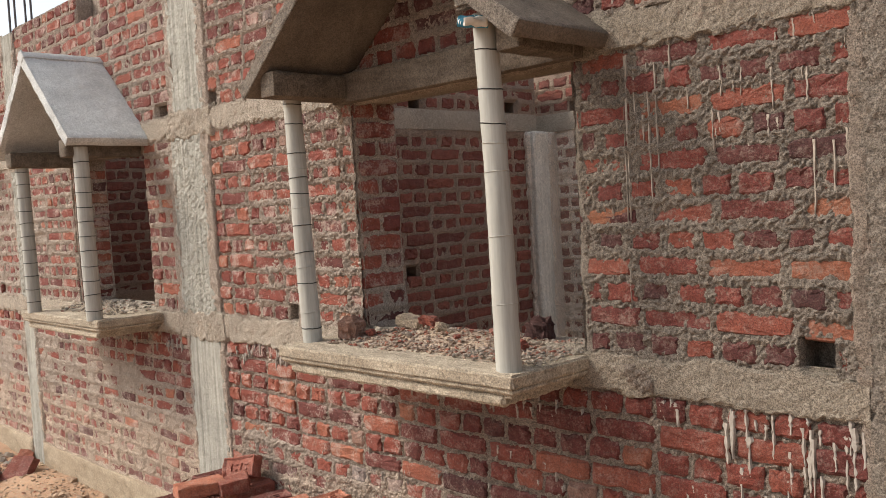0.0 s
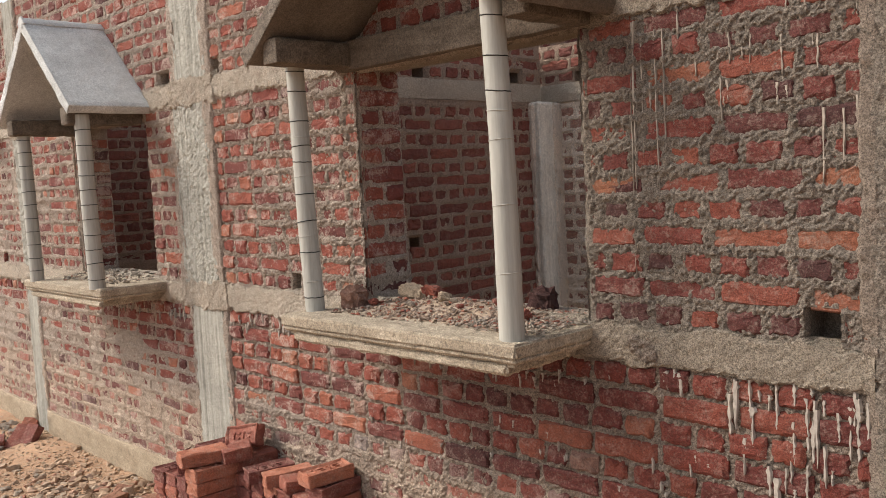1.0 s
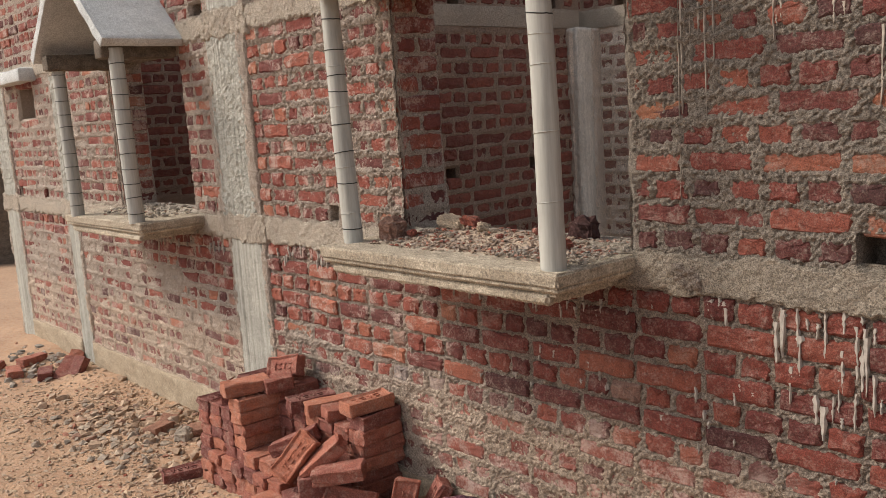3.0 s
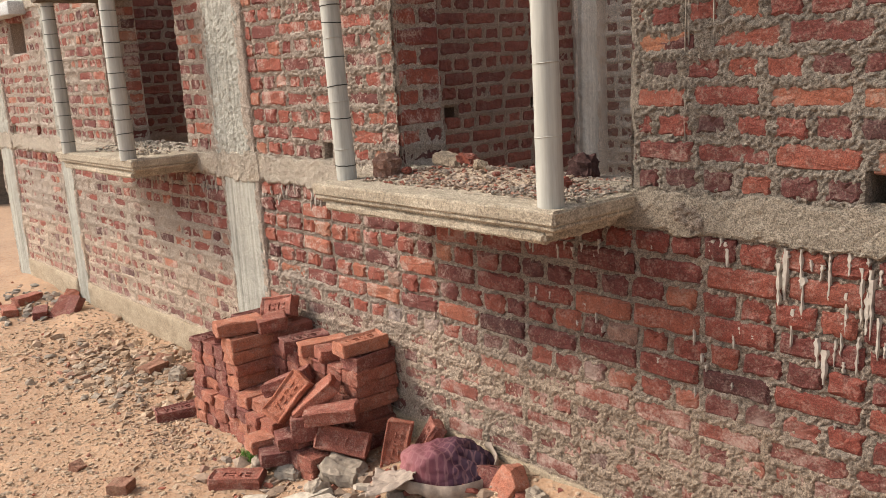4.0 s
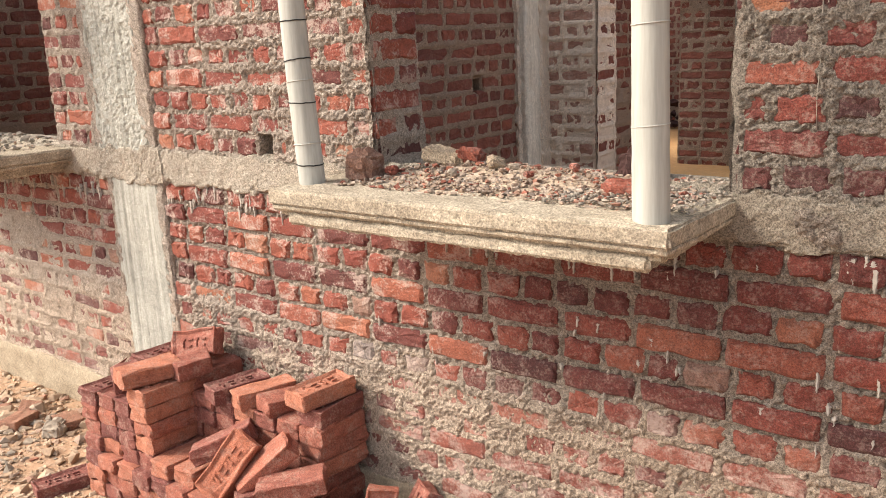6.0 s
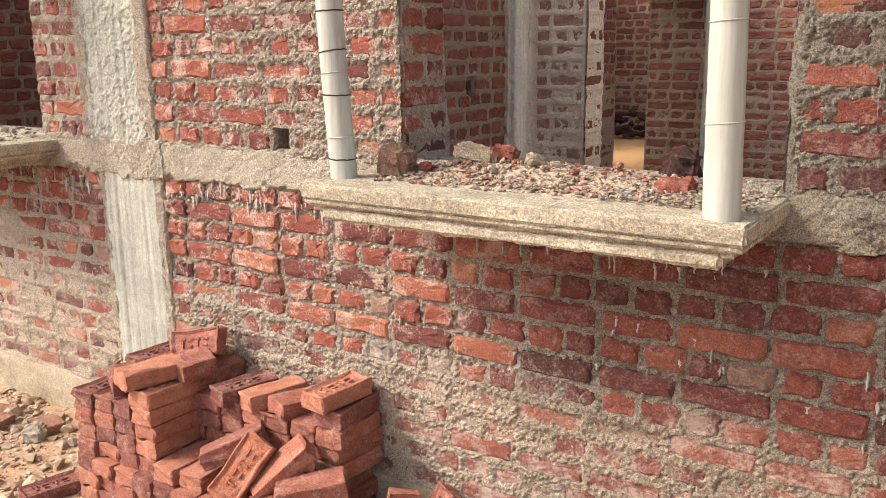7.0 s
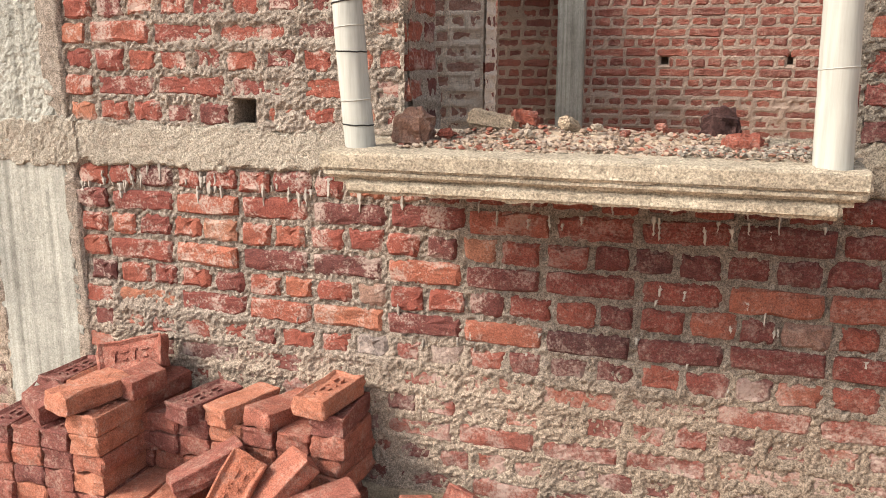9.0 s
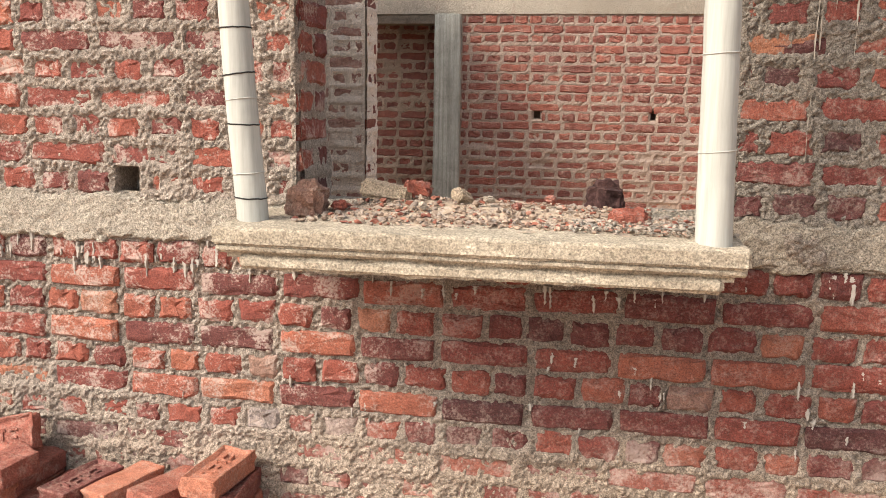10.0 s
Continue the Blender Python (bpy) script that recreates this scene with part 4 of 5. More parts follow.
loose_brick(BROKEN[1], -4.27, -1.11, pose(0, 0, 0, 0, 20, 20) @ Matrix.Diagonal((0.6, 0.4, 0.8, 1)), "small brick fragment on the sandy ground", 0.02)
loose_brick(BROKEN[2], -2.43, -0.085, pose(0, 0, 0, 62, 20, -20) @ Matrix.Diagonal((1.15, 0.9, 1.25, 1)), "pointed broken brick standing by the wall", 0.0)
loose_brick(BROKEN[3], -2.555, -0.10, pose(0, 0, 0, 70, -10, 25) @ Matrix.Diagonal((1, 0.55, 1, 1)), "broken brick leaning by a sack", -0.01)
loose_brick(FROGGED[0], -2.93, -0.075, pose(0, 0, 0, 58, 0, -30) @ Matrix.Diagonal((1, 0.7, 1, 1)), "broken brick leaning on the wall behind a sack", -0.02)
for x, y, a, rz in ((-5.02, -0.20, 0, 75), (-5.30, -0.22, 12, 50), (-5.22, -0.30, 0, 20)):
    loose_brick(BROKEN[int(abs(x * 10)) % 4], x, y, pose(0, 0, 0, a, 0, rz), "dusty brick half buried in rubble by the wall", 0.02)
for x, y, a, b, rz in ((-7.18, -0.36, 0, 0, 70), (-7.12, -0.22, 35, 10, 40), (-7.02, -0.16, 50, 0, 25), (-7.28, -0.11, 20, 15, 60), (-7.42, -0.52, 0, 5, 80), (-7.62, -0.32, 0, 0, 20), (-7.7, -0.6, 0, 0, 50)):
    loose_brick(PLAIN[int(abs(x * 20)) % 6], x, y, pose(0, 0, 0, a, b, rz), "red brick in a loose heap by the wall foot", 0.01, "bricks heaped by the wall")


# ---------------------------------------------------------------- stones and rubble
def stone_shape(rng, r, flat=0.75):
    """Points and faces of one broken chip about its centre: the hull of a few random points."""
    bm = bmesh.new()
    sx, sy, sz = r * rng.uniform(0.75, 1.3), r * rng.uniform(0.6, 1.0), r * flat * rng.uniform(0.5, 1.0)
    for i in range(11):
        d = Vector((rng.gauss(0, 1), rng.gauss(0, 1), rng.gauss(0, 1))).normalized() * rng.uniform(0.85, 1.15)
        bm.verts.new((d.x * sx, d.y * sy, d.z * sz))
    bmesh.ops.convex_hull(bm, input=bm.verts[:])
    for v in [v for v in bm.verts if not v.link_faces]:
        bm.verts.remove(v)
    bm.verts.index_update()
    pts = [v.co.copy() for v in bm.verts]
    faces = [tuple(v.index for v in f.verts) for f in bm.faces]
    bm.free()
    return pts, faces


SHAPE_RNG = random.Random(500)
SHAPES = [stone_shape(SHAPE_RNG, 1.0) for i in range(40)]


def scatter(name, spots, mat, label, seed, category):
    """spots: (x, y, z, radius). One object of many stones."""
    rng = random.Random(seed)
    verts, faces = [], []
    for x, y, z, r in spots:
        pts, fs = rng.choice(SHAPES)
        a = rng.uniform(0, 6.28)
        c, s_ = math.cos(a) * r, math.sin(a) * r
        k = len(verts)
        verts += [(x + p.x * c - p.y * s_, y + p.x * s_ + p.y * c, z + p.z * r) for p in pts]
        faces += [tuple(k + i for i in f) for f in fs]
    return tagged(new(name, mesh_of(name, verts, faces, mat)), label, category, kind="stuff")


def ground_spots(count, x0, x1, y0, y1, r0, r1, seed, power=2.5, mask=None):
    rng = random.Random(seed)
    out = []
    while len(out) < count:
        x, y = rng.uniform(x0, x1), rng.uniform(y0, y1)
        if mask and rng.random() > mask(x, y):
            continue
        r = r0 + (r1 - r0) * rng.random() ** power
        out.append((x, y, ground_at(x, y) + r * 0.15, r))
    return out


M_FOOT = stone_material("dusty_rubble", [(0.0, (0.28, 0.19, 0.125)), (0.4, (0.36, 0.25, 0.165)), (0.7, (0.42, 0.30, 0.205)), (0.85, (0.31, 0.235, 0.175)), (1.0, (0.31, 0.14, 0.09))])
near = lambda cx, cy, w, h: (lambda x, y: math.exp(-((x - cx) / w) ** 2 - ((y - cy) / h) ** 2))
scatter("gravel", ground_spots(8200, -7.5, -1.9, -2.0, -0.02, 0.004, 0.018, 601, 2.0), stone_material("gravel_mix", [(0.0, (0.34, 0.25, 0.17)), (0.5, (0.44, 0.33, 0.22)), (0.8, (0.36, 0.265, 0.19)), (0.93, (0.46, 0.35, 0.25)), (1.0, (0.32, 0.11, 0.07))]), "small brown gravel and brick chips strewn on the ground", 602, "gravel")
scatter("sand_crumbs", ground_spots(9000, -6.5, -2.2, -1.7, -0.02, 0.0025, 0.010, 611, 2.0), stone_material("sand_crumbs", [(0.0, (0.30, 0.195, 0.12)), (0.5, (0.42, 0.285, 0.175)), (1.0, (0.47, 0.34, 0.22))]), "crumbs of dry sandy earth strewn on the ground", 612, "earth")
scatter("wall_foot_rubble", ground_spots(420, -6.6, -4.5, -0.75, -0.03, 0.010, 0.050, 603, 2.2, near(-5.4, -0.32, 0.75, 0.30)), M_FOOT, "brown dusty rubble and stones along the wall foot", 604, "rubble")
scatter("grey_gravel", ground_spots(250, -6.4, -4.5, -0.95, -0.05, 0.008, 0.040, 621, 1.6, near(-5.35, -0.50, 0.60, 0.28)), stone_material("grey_gravel", [(0.0, (0.25, 0.205, 0.16)), (0.5, (0.37, 0.295, 0.22)), (0.8, (0.44, 0.335, 0.235)), (1.0, (0.33, 0.15, 0.10))]), "grey crushed stones lying along the wall foot", 622, "gravel")
scatter("pale_gravel", ground_spots(420, -4.9, -3.6, -0.95, -0.45, 0.006, 0.018, 623, 1.6, near(-4.25, -0.66, 0.35, 0.14)), M_FOOT, "small pale stones beside the brick stack", 624, "gravel")
scatter("rubble_heap", ground_spots(520, -3.9, -1.8, -1.0, -0.02, 0.008, 0.050, 605, 2.4, near(-2.9, -0.45, 0.7, 0.38)), M_RUBBLE, "mixed pale rubble and brick chips beside the sack", 606, "rubble")
scatter("far_rubble", ground_spots(160, -8.6, -7.0, -0.9, -0.05, 0.010, 0.05, 607, 2.0, near(-7.6, -0.3, 0.5, 0.3)), M_GRIT, "grey rubble near the end of the wall", 608, "rubble")


def stone(x, y, size, turn, mat, label, seed, z=None, name="stone", category="stone"):
    v, f = box_lattice(size, min(size) / 8, min(size) * 0.26, min(size) * 0.30, max(size) * 0.32, seed, min(size) * 0.26)
    ob = tagged(new(name, mesh_of(name, v, f, mat)), label, category, "stones" if name == "stone" else "")
    ob.matrix_basis = Matrix.Translation((x, y, (ground_at(x, y) if z is None else z) + size[2] * 0.36)) @ turn
    return ob


stone(-3.17, -0.385, (0.19, 0.11, 0.095), pose(0, 0, 0, 0, 4, 25), M_STONE, "large pale grey angular stone against the bricks", 701)
stone(-3.44, -0.50, (0.12, 0.08, 0.06), pose(0, 0, 0, 0, 0, 30), M_GRIT, "grey angular stone by the brick stack", 702)
stone(-3.60, -0.545, (0.07, 0.06, 0.06), pose(0, 0, 0, 0, 0, 10), M_STONE, "small pale round stone by the brick stack", 703)
stone(-3.16, -0.52, (0.11, 0.09, 0.07), pose(0, 0, 0, 0, 30, 60), M_STONE, "pale angular stone in the rubble", 704)
stone(-2.30, -0.14, (0.085, 0.06, 0.05), pose(0, 0, 0, 0, 10, 0), M_STONE, "pale earth-covered stone by the wall", 705)
stone(-4.95, -0.30, (0.10, 0.09, 0.07), pose(0, 0, 0, 0, 0, 40), M_STONE, "grey round stone by the brick stack", 706)


def shard(x, y, size, turn, label, seed):
    """A thin broken piece of tile or board."""
    rng = random.Random(seed)
    k = 9
    rim = [(size[0] * math.cos(2 * math.pi * i / k) * rng.uniform(0.6, 1.0) / 2, size[1] * math.sin(2 * math.pi * i / k) * rng.uniform(0.6, 1.0) / 2) for i in range(k)]
    verts = [(a, b, 0) for a, b in rim] + [(a * 0.97, b * 0.97, size[2]) for a, b in rim]
    faces = [tuple(range(k))[::-1], tuple(range(k, 2 * k))] + [(i, (i + 1) % k, k + (i + 1) % k, k + i) for i in range(k)]
    ob = tagged(new("shard", mesh_of("shard", verts, faces, M_SHARD)), label, "shard", "broken shards")
    ob.matrix_basis = Matrix.Translation((x, y, ground_at(x, y) + 0.012)) @ turn
    return ob


M_SHARD = plain_material("pale_shard", (0.38, 0.32, 0.25), 0.85, 0.35, 40.0)
shard(-3.37, -0.72, (0.20, 0.09, 0.014), pose(0, 0, 0, 8, -8, 40), "pale broken tile shard on the rubble", 1)
shard(-3.20, -0.62, (0.34, 0.075, 0.03), pose(0, 0, 0, 6, -14, 48), "long pale splintered board piece on the rubble", 2)
shard(-3.05, -0.55, (0.18, 0.10, 0.016), pose(0, 0, 0, 14, 6, 20), "pale broken tile shard on the rubble", 3)
shard(-2.98, -0.40, (0.16, 0.10, 0.016), pose(0, 0, 0, -10, 12, 70), "pale broken tile shard on the rubble", 4)
shard(-3.12, -0.38, (0.15, 0.09, 0.014), pose(0, 0, 0, 20, 10, 10), "pale broken tile shard on the rubble", 5)
shard(-4.45, -1.45, (0.07, 0.05, 0.01), pose(0, 0, 0, 4, 0, 10), "small white shard on the sand", 6)


# ---------------------------------------------------------------- sack by the wall
def sack():
    """A bundle of printed cloth spilling from a torn sack: a creased dome, the sack's rolled lip and a flap lying on the ground."""
    ob = thing("sack", "maroon patterned cloth in a torn pale sack on the ground", "sack", at=pose(-2.735, -0.20, ground_at(-2.735, -0.20) - 0.02, 0, 0, 42))
    m, n, l, b = material("maroon_cloth", 0.75)
    p = n.new("ShaderNodeTexCoord").outputs["Object"]
    lines = None
    for turn in (35, -50):
        mp = n.new("ShaderNodeMapping")
        mp.inputs["Rotation"].default_value = (radians(25), 0, radians(turn))
        l.new(p, mp.inputs[0])
        w = n.new("ShaderNodeTexWave")
        w.inputs["Scale"].default_value, w.inputs["Distortion"].default_value, w.inputs["Detail"].default_value = 12.0, 2.6, 3.0
        l.new(mp.outputs[0], w.inputs["Vector"])
        edge = ramp(n, l, w.outputs["Fac"], [(0.80, grey(0.0)), (0.98, grey(0.26))])
        lines = edge if lines is None else mix(n, l, 1.0, lines, edge, "LIGHTEN")
    sep = n.new("ShaderNodeSeparateXYZ")
    l.new(p, sep.inputs[0])
    across = n.new("ShaderNodeMapRange")
    across.inputs["From Min"].default_value, across.inputs["From Max"].default_value = -0.17, 0.12
    l.new(sep.outputs[0], across.inputs["Value"])
    worn = tex_noise(n, l, p, 14.0, 5.0, 0.65)
    c = ramp(n, l, across.outputs[0], [(0.0, (0.23, 0.088, 0.090)), (0.4, (0.13, 0.042, 0.052)), (0.75, (0.050, 0.020, 0.034)), (1.0, (0.035, 0.018, 0.030))])
    c = mix(n, l, 0.6, c, ramp(n, l, worn, [(0.3, grey(0.6)), (0.7, grey(1.4))]), "MULTIPLY")
    c = mix(n, l, lines, c, (0.30, 0.155, 0.145))
    l.new(c, b.inputs["Base Color"])
    bump(n, l, b, worn, 0.6, 0.012)
    pale = plain_material("torn_sack", (0.27, 0.212, 0.168), 0.8, 0.3, 26.0, depth=0.008)
    bm = bmesh.new()
    bmesh.ops.create_icosphere(bm, subdivisions=5, radius=1.0)
    for v in bm.verts:
        d = v.co.copy()
        low = 0.16 * noise.noise(d * 1.5 + Vector((3, 0, 0)))
        fold = 0.34 * (0.5 - abs(noise.noise(Vector((d.x * 2.2 + d.z * 1.6, d.y * 2.6, d.z * 1.2)) + Vector((0, 5, 0))))) * (0.5 + max(0.0, d.x))
        k = 1 + low + fold + 0.05 * noise.noise(d * 7.0) + 0.03 * noise.noise(d * 15.0)
        v.co = Vector((d.x * 0.185, d.y * 0.125, max(d.z, -0.2) * (0.118 - 0.02 * d.x))) * k + Vector((0, 0, 0.03))
    me = bpy.data.meshes.new("cloth")
    bm.to_mesh(me)
    bm.free()
    me.materials.append(m)
    me.polygons.foreach_set("use_smooth", [True] * len(me.polygons))
    part("cloth", me, ob, "maroon patterned crumpled cloth")
    verts, faces, k, steps = [], [], 9, 60
    for i in range(steps + 1):
        t = i / steps
        a = radians(165 + 235 * t)
        wob = noise.noise(Vector((3 * math.cos(a), 3 * math.sin(a), 1.0)))
        thick = 0.017 * (0.55 + 0.6 * math.sin(math.pi * t)) + 0.006 * wob
        r = 1.0 + 0.10 * wob
        cz = 0.022 + 0.075 * smooth(0.62, 1.0, t) + 0.014 * noise.noise(Vector((5 * t, 2, 0)))
        for j in range(k):
            q = 2 * math.pi * j / k
            out = thick * 0.55 * math.cos(q)
            verts.append(((0.205 * r + out) * math.cos(a), (0.150 * r + out) * math.sin(a), cz + thick * 1.5 * math.sin(q)))
    faces = [(i * k + j, (i + 1) * k + j, (i + 1) * k + (j + 1) % k, i * k + (j + 1) % k) for i in range(steps) for j in range(k)]
    faces += [tuple(range(k))[::-1], tuple(steps * k + j for j in range(k))]
    part("sack_lip", mesh_of("sack_lip", verts, faces, pale, True), ob, "rolled beige lip of the torn sack")
    us, vs = 34, 22
    verts = []
    for i in range(us + 1):
        for j in range(vs + 1):
            t, q = i / us, j / vs
            x = -0.10 - 0.19 * t + 0.02 * noise.noise(Vector((q * 3, t * 2, 7)))
            y = -0.13 + (0.20 * q - 0.05) * (0.6 + 0.5 * t) + 0.02 * noise.noise(Vector((t * 3, q * 2, 3)))
            z = 0.070 * (1 - t) ** 1.5 + 0.024 * abs(noise.noise(Vector((t * 2.2 + q * 3.4, q * 5.0 - t * 2, 4)))) * (0.5 + t) + 0.010
            verts.append((x, y, z))
    w = vs + 1
    flap = part("torn_sack", mesh_of("torn_sack", verts, [(i * w + j, (i + 1) * w + j, (i + 1) * w + j + 1, i * w + j + 1) for i in range(us) for j in range(vs)], pale, True), ob, "crumpled beige sack cloth")
    solid = flap.modifiers.new("thick", "SOLIDIFY")
    solid.thickness = 0.003
    return ob


sack()


# ---------------------------------------------------------------- grass tuft
def grass_tuft(x, y):
    rng = random.Random(15)
    verts, faces = [], []
    for i in range(110):
        bx, by = rng.gauss(0, 0.028), rng.gauss(0, 0.018)
        h, a, lean = rng.uniform(0.02, 0.055), rng.uniform(0, 6.28), rng.uniform(0.005, 0.03)
        w = rng.uniform(0.0015, 0.003)
        k = len(verts)
        dx, dy = math.cos(a), math.sin(a)
        verts += [(bx - dy * w, by + dx * w, 0), (bx + dy * w, by - dx * w, 0), (bx + dx * lean * 0.5 + dy * w * 0.7, by + dy * lean * 0.5 - dx * w * 0.7, h * 0.6),
                  (bx + dx * lean * 0.5 - dy * w * 0.7, by + dy * lean * 0.5 + dx * w * 0.7, h * 0.6), (bx + dx * lean, by + dy * lean, h)]
        faces += [(k, k + 1, k + 2, k + 3), (k + 3, k + 2, k + 4)]
    ob = tagged(new("grass_tuft", mesh_of("grass_tuft", verts, faces, plain_material("grass", (0.10, 0.21, 0.035), 0.7, 0.3))), "small bright green grass tuft by the brick stack", "grass", kind="stuff")
    ob.matrix_basis = pose(x, y, ground_at(x, y) - 0.002)


grass_tuft(-3.73, -0.535)


# ---------------------------------------------------------------- on the window ledges
def sill_spots(count, x0, x1, y0, y1, r0, r1, seed, mound):
    rng = random.Random(seed)
    out = []
    for i in range(count):
        x, y = rng.uniform(x0, x1), rng.uniform(y0, y1)
        r = r0 + (r1 - r0) * rng.random() ** 3.2
        h = mound(x, y)
        if h < 0.004 and rng.random() < 0.72:
            continue
        out.append((x, y, 1.083 + rng.uniform(0.3, 1.0) * h + r * 0.3, r))
    return out


M_CRUMB = stone_material("sill_crumbs", [(0.0, (0.20, 0.145, 0.108)), (0.4, (0.33, 0.235, 0.168)), (0.65, (0.25, 0.205, 0.17)), (0.80, (0.40, 0.30, 0.22)), (0.88, (0.29, 0.11, 0.07)), (1.0, (0.18, 0.065, 0.048))])
mound = lambda x, y: 0.040 * math.exp(-((x + 2.72) / 0.33) ** 2 - ((y - 0.02) / 0.15) ** 2) + 0.022 * math.exp(-((x + 2.3) / 0.25) ** 2 - ((y - 0.0) / 0.16) ** 2)
scatter("sill_rubble", sill_spots(6500, -3.08, -2.02, -0.27, 0.19, 0.0022, 0.0125, 801, mound), M_CRUMB, "brick chips, mortar crumbs and rubble heaped on the window ledge", 802, "rubble")
scatter("sill_grit", sill_spots(1800, -2.36, -1.97, -0.26, 0.19, 0.003, 0.010, 803, lambda x, y: 0.012), M_GRIT, "dark grey grit spread on the window ledge", 804, "grit")
scatter("sill_grit", sill_spots(260, -3.10, -2.85, 0.0, 0.19, 0.003, 0.011, 805, lambda x, y: 0.008), M_GRIT, "dark grey grit spread on the window ledge", 806, "grit")
scatter("far_sill_rubble", [(x - 3.0, y - 0.03, z, r) for x, y, z, r in sill_spots(420, -3.06, -2.05, -0.27, 0.19, 0.006, 0.022, 807, mound)], M_GRIT, "grey mortar rubble on the far window ledge", 808, "rubble")
v_mound, f_mound = [], []
for i in range(41):
    for j in range(17):
        x, y = -3.06 + 1.04 * i / 40, -0.27 + 0.46 * j / 16
        v_mound.append((x, y, 1.079 + 0.85 * mound(x, y) + 0.004 * noise.noise(Vector((x, y, 0)) * 30)))
f_mound = [(i * 17 + j, (i + 1) * 17 + j, (i + 1) * 17 + j + 1, i * 17 + j + 1) for i in range(40) for j in range(16)]
tagged(new("mortar_dust", mesh_of("mortar_dust", v_mound, f_mound, earth_material("mortar_dust", (0.48, 0.37, 0.26), (0.33, 0.25, 0.18), (0.40, 0.33, 0.27)), True)), "heap of sandy mortar dust on the window ledge", "rubble", kind="stuff")

M_DUSTY = brick_material("dusty_brick", dust=0.85, tones=[(0.0, (0.22, 0.12, 0.085)), (1.0, (0.26, 0.14, 0.10))], dust_tone=(0.36, 0.27, 0.21))
# stub bricks lightened in tone, since no sun reaches them
M_STUB_LIT = brick_material("dusty_lit_pink_brick", dust=0.85, tones=[(0.0, (0.32, 0.17, 0.13)), (1.0, (0.40, 0.23, 0.18))], dust_tone=(0.60, 0.49, 0.41))
M_BURNT = brick_material("burnt_brick", dust=0.2, tones=[(0.0, (0.045, 0.022, 0.020)), (1.0, (0.060, 0.028, 0.024))], dust_tone=(0.17, 0.12, 0.10))
M_LUMP = mortar_material("old_mortar_lump", (0.60, 0.475, 0.345), (0.40, 0.305, 0.215))
M_REDBIT = brick_material("red_fragment", dust=0.5, tones=[(0.0, (0.21, 0.062, 0.042)), (1.0, (0.27, 0.085, 0.055))])
stone(-2.272, 0.130, (0.105, 0.08, 0.105), pose(0, 0, 0, 0, 5, 12), M_BURNT, "dark burnt brick chunk on the window ledge", 711, 1.085, "brick_chunk", "brick")
stone(-2.215, -0.09, (0.095, 0.06, 0.04), pose(0, 0, 0, 0, 0, 5), M_REDBIT, "small red brick fragment on the window ledge", 712, 1.09, "brick_fragment", "brick")
stone(-2.80, 0.06, (0.085, 0.06, 0.045), pose(0, 0, 0, 0, 12, 20), M_REDBIT, "red brick fragment on the rubble heap", 713, 1.125, "brick_fragment", "brick")
stone(-2.89, 0.06, (0.15, 0.10, 0.055), pose(0, 0, 0, 0, 8, 6), M_LUMP, "pale mortar lump on the rubble heap", 714, 1.115, "mortar_lump", "mortar")
stone(-2.66, 0.00, (0.055, 0.045, 0.03), pose(0, 0, 0, 14, 20, 50), M_LUMP, "grey mortar lump on the rubble heap", 715, 1.12, "mortar_lump", "mortar")
stone(-3.055, -0.135, (0.085, 0.10, 0.105), pose(0, 0, 0, 0, 0, 8), M_DUSTY, "dusty half brick standing beside the post", 716, 1.083, "half_brick", "brick")
for i, (x, y, r) in enumerate(((-2.98, -0.10, 0.024), (-2.58, -0.03, 0.020), (-2.50, -0.08, 0.018), (-2.75, -0.10, 0.017), (-2.42, 0.03, 0.018))):
    stone(x, y, (r * 1.6, r * 1.2, r), pose(0, 0, 0, 10 * i, 0, 37 * i), M_REDBIT if i % 2 == 0 else M_STONE, "small brick chip on the window ledge", 720 + i, 1.088 + mound(x, y), "brick_chip", "brick")


# ---------------------------------------------------------------- lime and mortar drips on the wall
def drips(name, parent_name, spec, seed, mat):
    """spec: rows of (count, x0, x1, z_top0, z_top1, length0, length1, width)."""
    rng = random.Random(seed)
    verts, faces = [], []
    for count, x0, x1, z0, z1, l0, l1, w in spec:
        for i in range(count):
            x, z = rng.uniform(x0, x1), rng.uniform(z0, z1)
            ln, wd = l0 + (l1 - l0) * rng.random() ** 1.5, w * rng.uniform(0.5, 1.2)
            steps, drift = 9, rng.uniform(-0.004, 0.004)
            k = len(verts)
            for j in range(steps + 1):
                t = j / steps
                half = wd * (0.2 + 1.0 * rng.random()) * (1 - 0.5 * t) * (0.35 if j == steps else 1)
                cx, cz = x + drift * t + rng.uniform(-0.0015, 0.0015), z - ln * t
                verts += [(cx - half, 0.004, cz), (cx - half * 0.5, -0.0035 - 0.002 * rng.random(), cz), (cx + half * 0.5, -0.0035 - 0.002 * rng.random(), cz), (cx + half, 0.004, cz)]
            for j in range(steps):
                a, b = k + 4 * j, k + 4 * (j + 1)
                faces += [(a + m, b + m, b + m + 1, a + m + 1) for m in range(3)]
    tagged(part(name, mesh_of(name, verts, faces, mat, True), bpy.data.objects[parent_name]), kind="stuff")


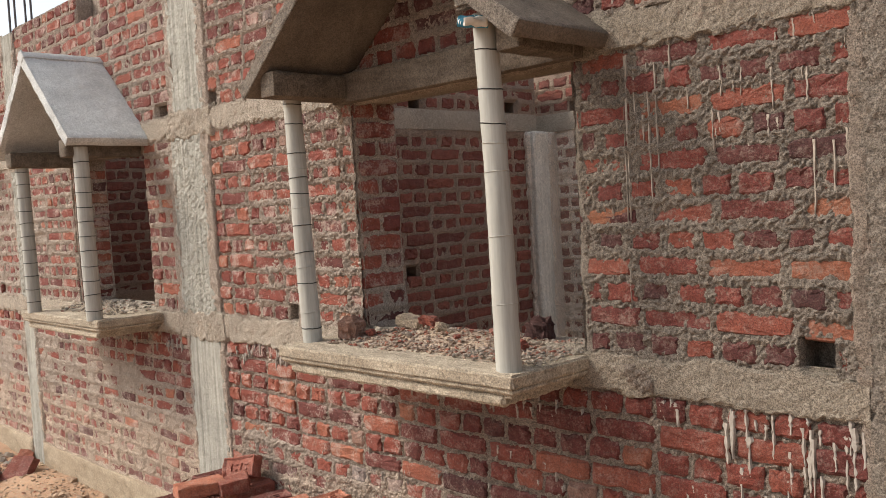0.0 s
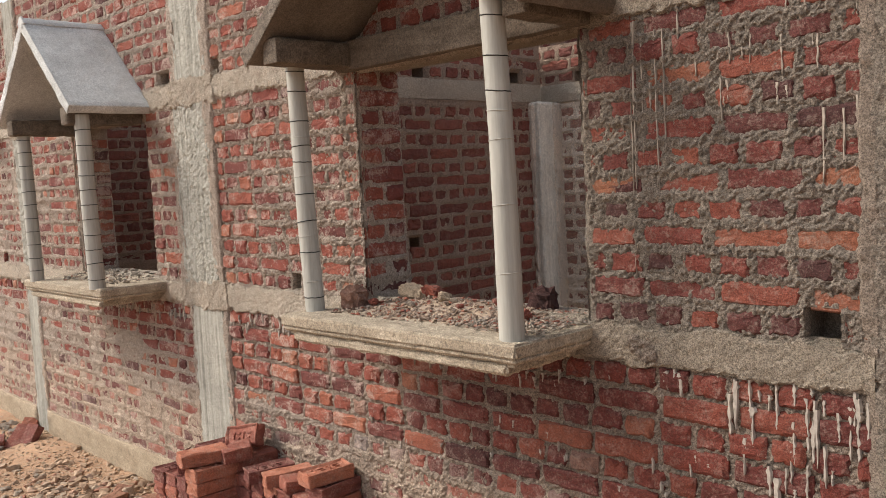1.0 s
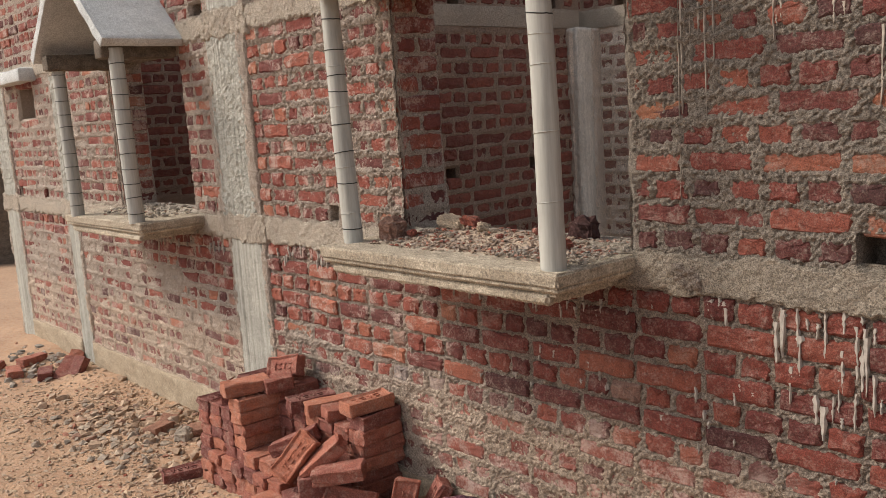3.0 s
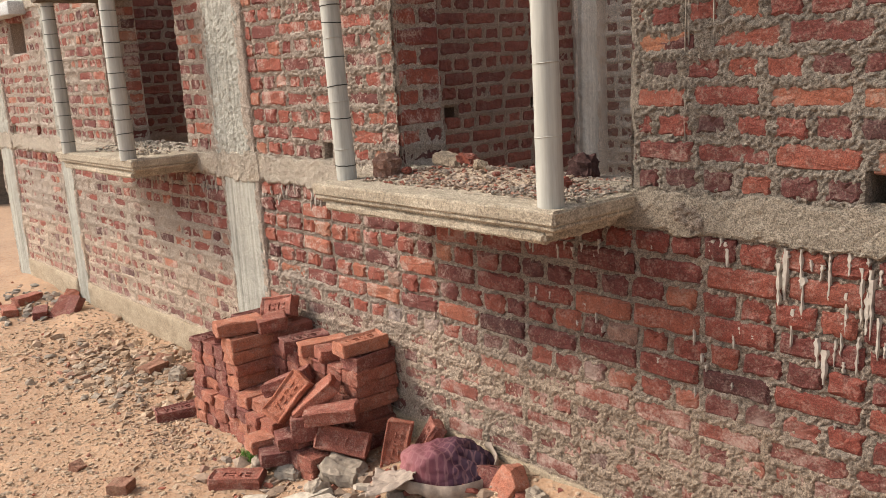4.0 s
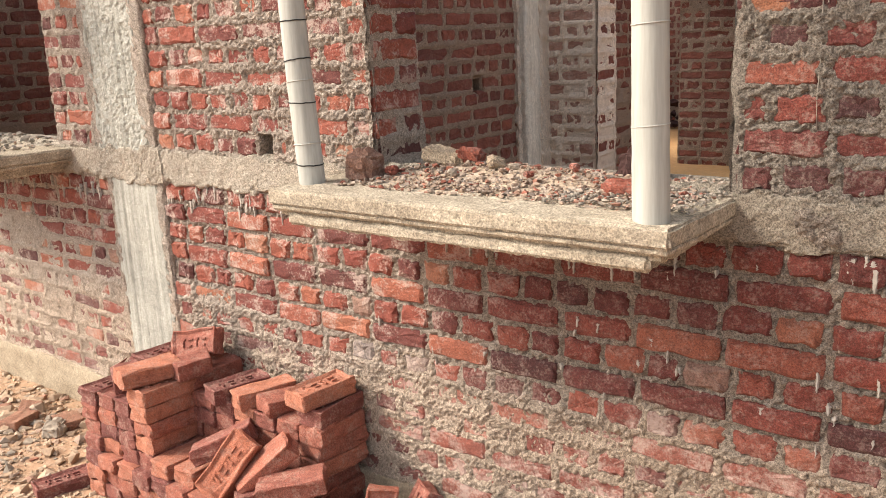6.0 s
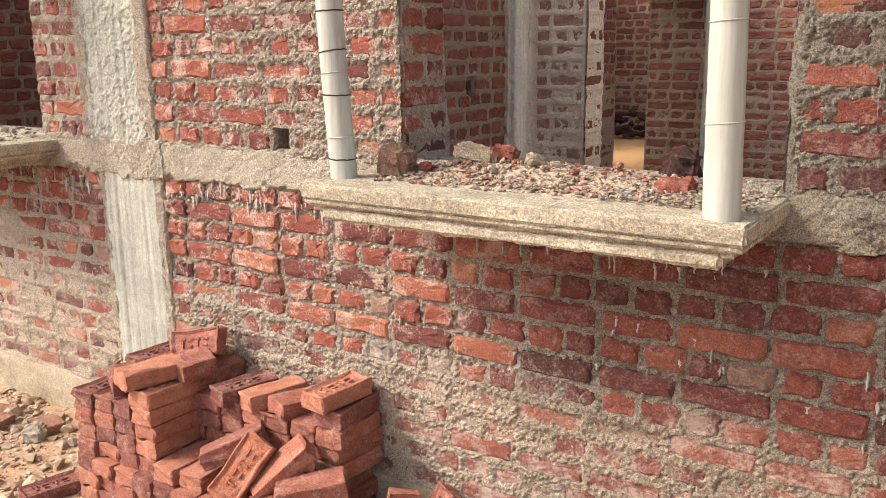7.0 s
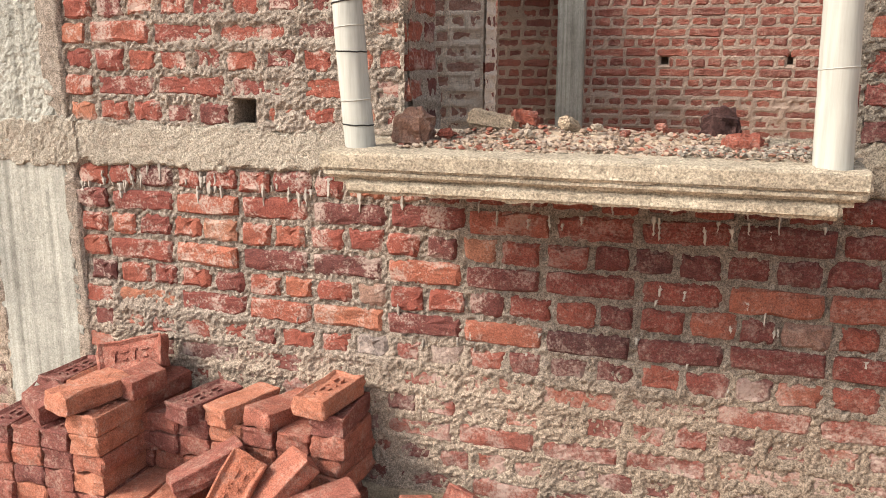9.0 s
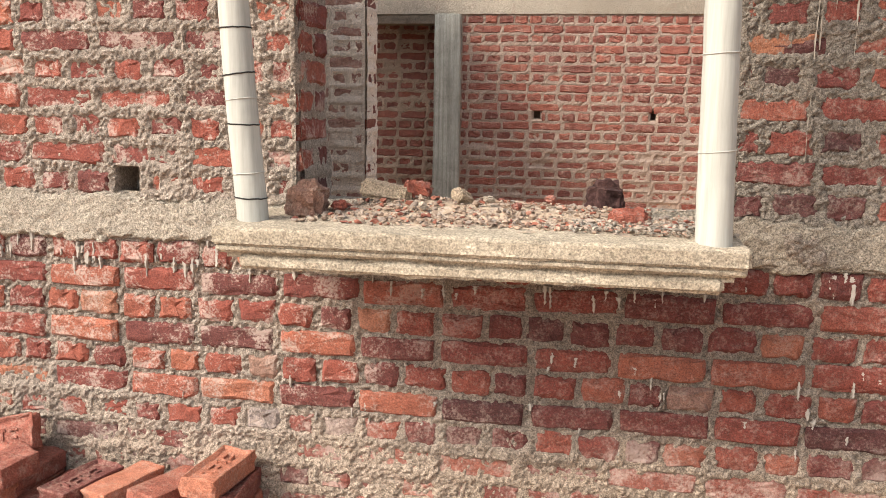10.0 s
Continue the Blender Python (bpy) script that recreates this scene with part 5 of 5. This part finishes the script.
drips("lime_drip", "wall_front_lower_1", [(22, -1.75, -1.07, 0.93, 0.985, 0.02, 0.12, 0.010), (15, -1.50, -1.08, 0.84, 0.98, 0.05, 0.22, 0.012), (10, -1.45, -1.08, 0.66, 0.86, 0.03, 0.12, 0.012), (14, -2.95, -1.85, 0.86, 0.93, 0.02, 0.06, 0.008), (16, -2.5, -1.2, 0.52, 0.76, 0.02, 0.07, 0.009),
      (44, -4.3, -3.05, 0.90, 0.985, 0.02, 0.07, 0.011), (7, -2.9, -1.95, 0.86, 0.90, 0.03, 0.08, 0.010), (20, -3.6, -1.1, 0.3, 0.6, 0.015, 0.04, 0.006)], 901, M_DRIP)
drips("mortar_drip", "wall_front_upper_1_right", [(7, -1.78, -1.66, 1.9, 2.07, 0.2, 0.75, 0.005), (18, -1.9, -1.08, 1.75, 2.09, 0.03, 0.14, 0.007), (6, -1.2, -1.08, 1.6, 2.05, 0.08, 0.25, 0.008)], 902, plain_material("grey_drip", (0.31, 0.265, 0.215), 0.9, 0.3, 60.0))
drips("lime_drip", "wall_front_lower_2", [(44, -7.0, -4.75, 0.9, 0.98, 0.02, 0.08, 0.012)], 903, M_DRIP)
drips("mortar_drip", "wall_front_top_1", [(30, -1.9, -1.08, 2.3, 2.7, 0.05, 0.2, 0.008)], 904, M_DRIP)


# ---------------------------------------------------------------- small things on the building
tagged(rough_box("vent_lintel", (-8.46, -0.13, 2.035), (-7.62, 0.05, 2.14), M_SLAB, None, 0.03, 0.006, 0.008, 0.05, 21, 0.012), "rough grey concrete slab over a small vent opening", "lintel")
for x, y in ((-7.25, 0.05), (-7.13, 0.05), (-7.25, 0.17), (-7.13, 0.17)):
    rod = thing("reinforcing_rod", "dark steel reinforcing rod rising from a pillar", "steel rod", "pillar rods", at=pose(x, y, 3.02))
    k, verts, faces = 8, [], []
    for i in range(13):
        for j in range(k):
            a = 2 * math.pi * j / k
            r = 0.008 + 0.0012 * (i % 2)
            verts.append((r * math.cos(a) + 0.004 * i * 0.1 * (1 if y < 0.1 else -1), r * math.sin(a), 0.06 * i))
    faces = [(i * k + j, i * k + (j + 1) % k, (i + 1) * k + (j + 1) % k, (i + 1) * k + j) for i in range(12) for j in range(k)] + [tuple(12 * k + j for j in range(k))]
    part("rod", mesh_of("rod", verts, faces, M_STEEL, True), rod)


def cloth_wad(x, y, z):
    ob = thing("cloth_wad", "crumpled white and blue striped plastic scrap on a post top", "plastic scrap", at=pose(x, y, z, 0, 14, -30))
    white = plain_material("white_scrap", (0.62, 0.60, 0.55), 0.6, 0.2)
    blue = plain_material("blue_scrap", (0.06, 0.22, 0.32), 0.6, 0.2)
    v, f = box_lattice((0.085, 0.085, 0.036), 0.008, 0.015, 0.009, 0.03, 41)
    part("scrap", mesh_of("scrap", v, f, white, True), ob)
    for i in range(3):
        v, f = box_lattice((0.010, 0.090, 0.041), 0.008, 0.004, 0.009, 0.03, 41)
        part("stripe", mesh_of("stripe", v, f, blue, True), ob, "blue stripe", Matrix.Translation((-0.024 + 0.022 * i, -0.001, 0)))


cloth_wad(-2.062, -0.372, 2.168)
tagged(rough_box("boundary_wall", (-14.4, 0.9, -0.4), (-14.1, 9.0, 1.35), M_BEAM, None, 0.15, 0.02, 0.02, 0.3, 55), "dark weathered boundary wall beyond the building", "wall", kind="structure")
scatter("inner_rubble", [(x, 7.55 + 0.3 * random.Random(int(x * 977)).random(), 0.36 + 0.28 * random.Random(int(x * 1733)).random(), 0.07) for x in np.linspace(-6.6, -4.8, 90)], M_BURNT, "dark brick rubble at the foot of an inner wall", 809, "rubble")


# ---------------------------------------------------------------- bricks laid last on walls
INNER = ("wall_partition", "wall_stub", "wall_back", "wall_passage", "wall_far", "wall_cross", "wall_right_side")


def finish_walls():
    for wall, place, bricks, rng, nearest, limit in PENDING:
        lay_bricks(wall, place, bricks, rng, nearest, limit)
        if wall.name == "wall_front_upper_1_right":
            for ob in wall.children:
                if ob.name.startswith("brick"):
                    ob.material_slots[0].link = "OBJECT"
                    ob.material_slots[0].material = M_BRICK_DARK
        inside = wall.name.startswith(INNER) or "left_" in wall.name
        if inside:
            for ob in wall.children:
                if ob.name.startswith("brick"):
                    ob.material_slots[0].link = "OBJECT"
                    ob.material_slots[0].material = M_STUB_LIT if wall.name == "wall_stub" else M_BRICK_BACK if wall.name.startswith("wall_back") else M_BRICK_IN


finish_walls()
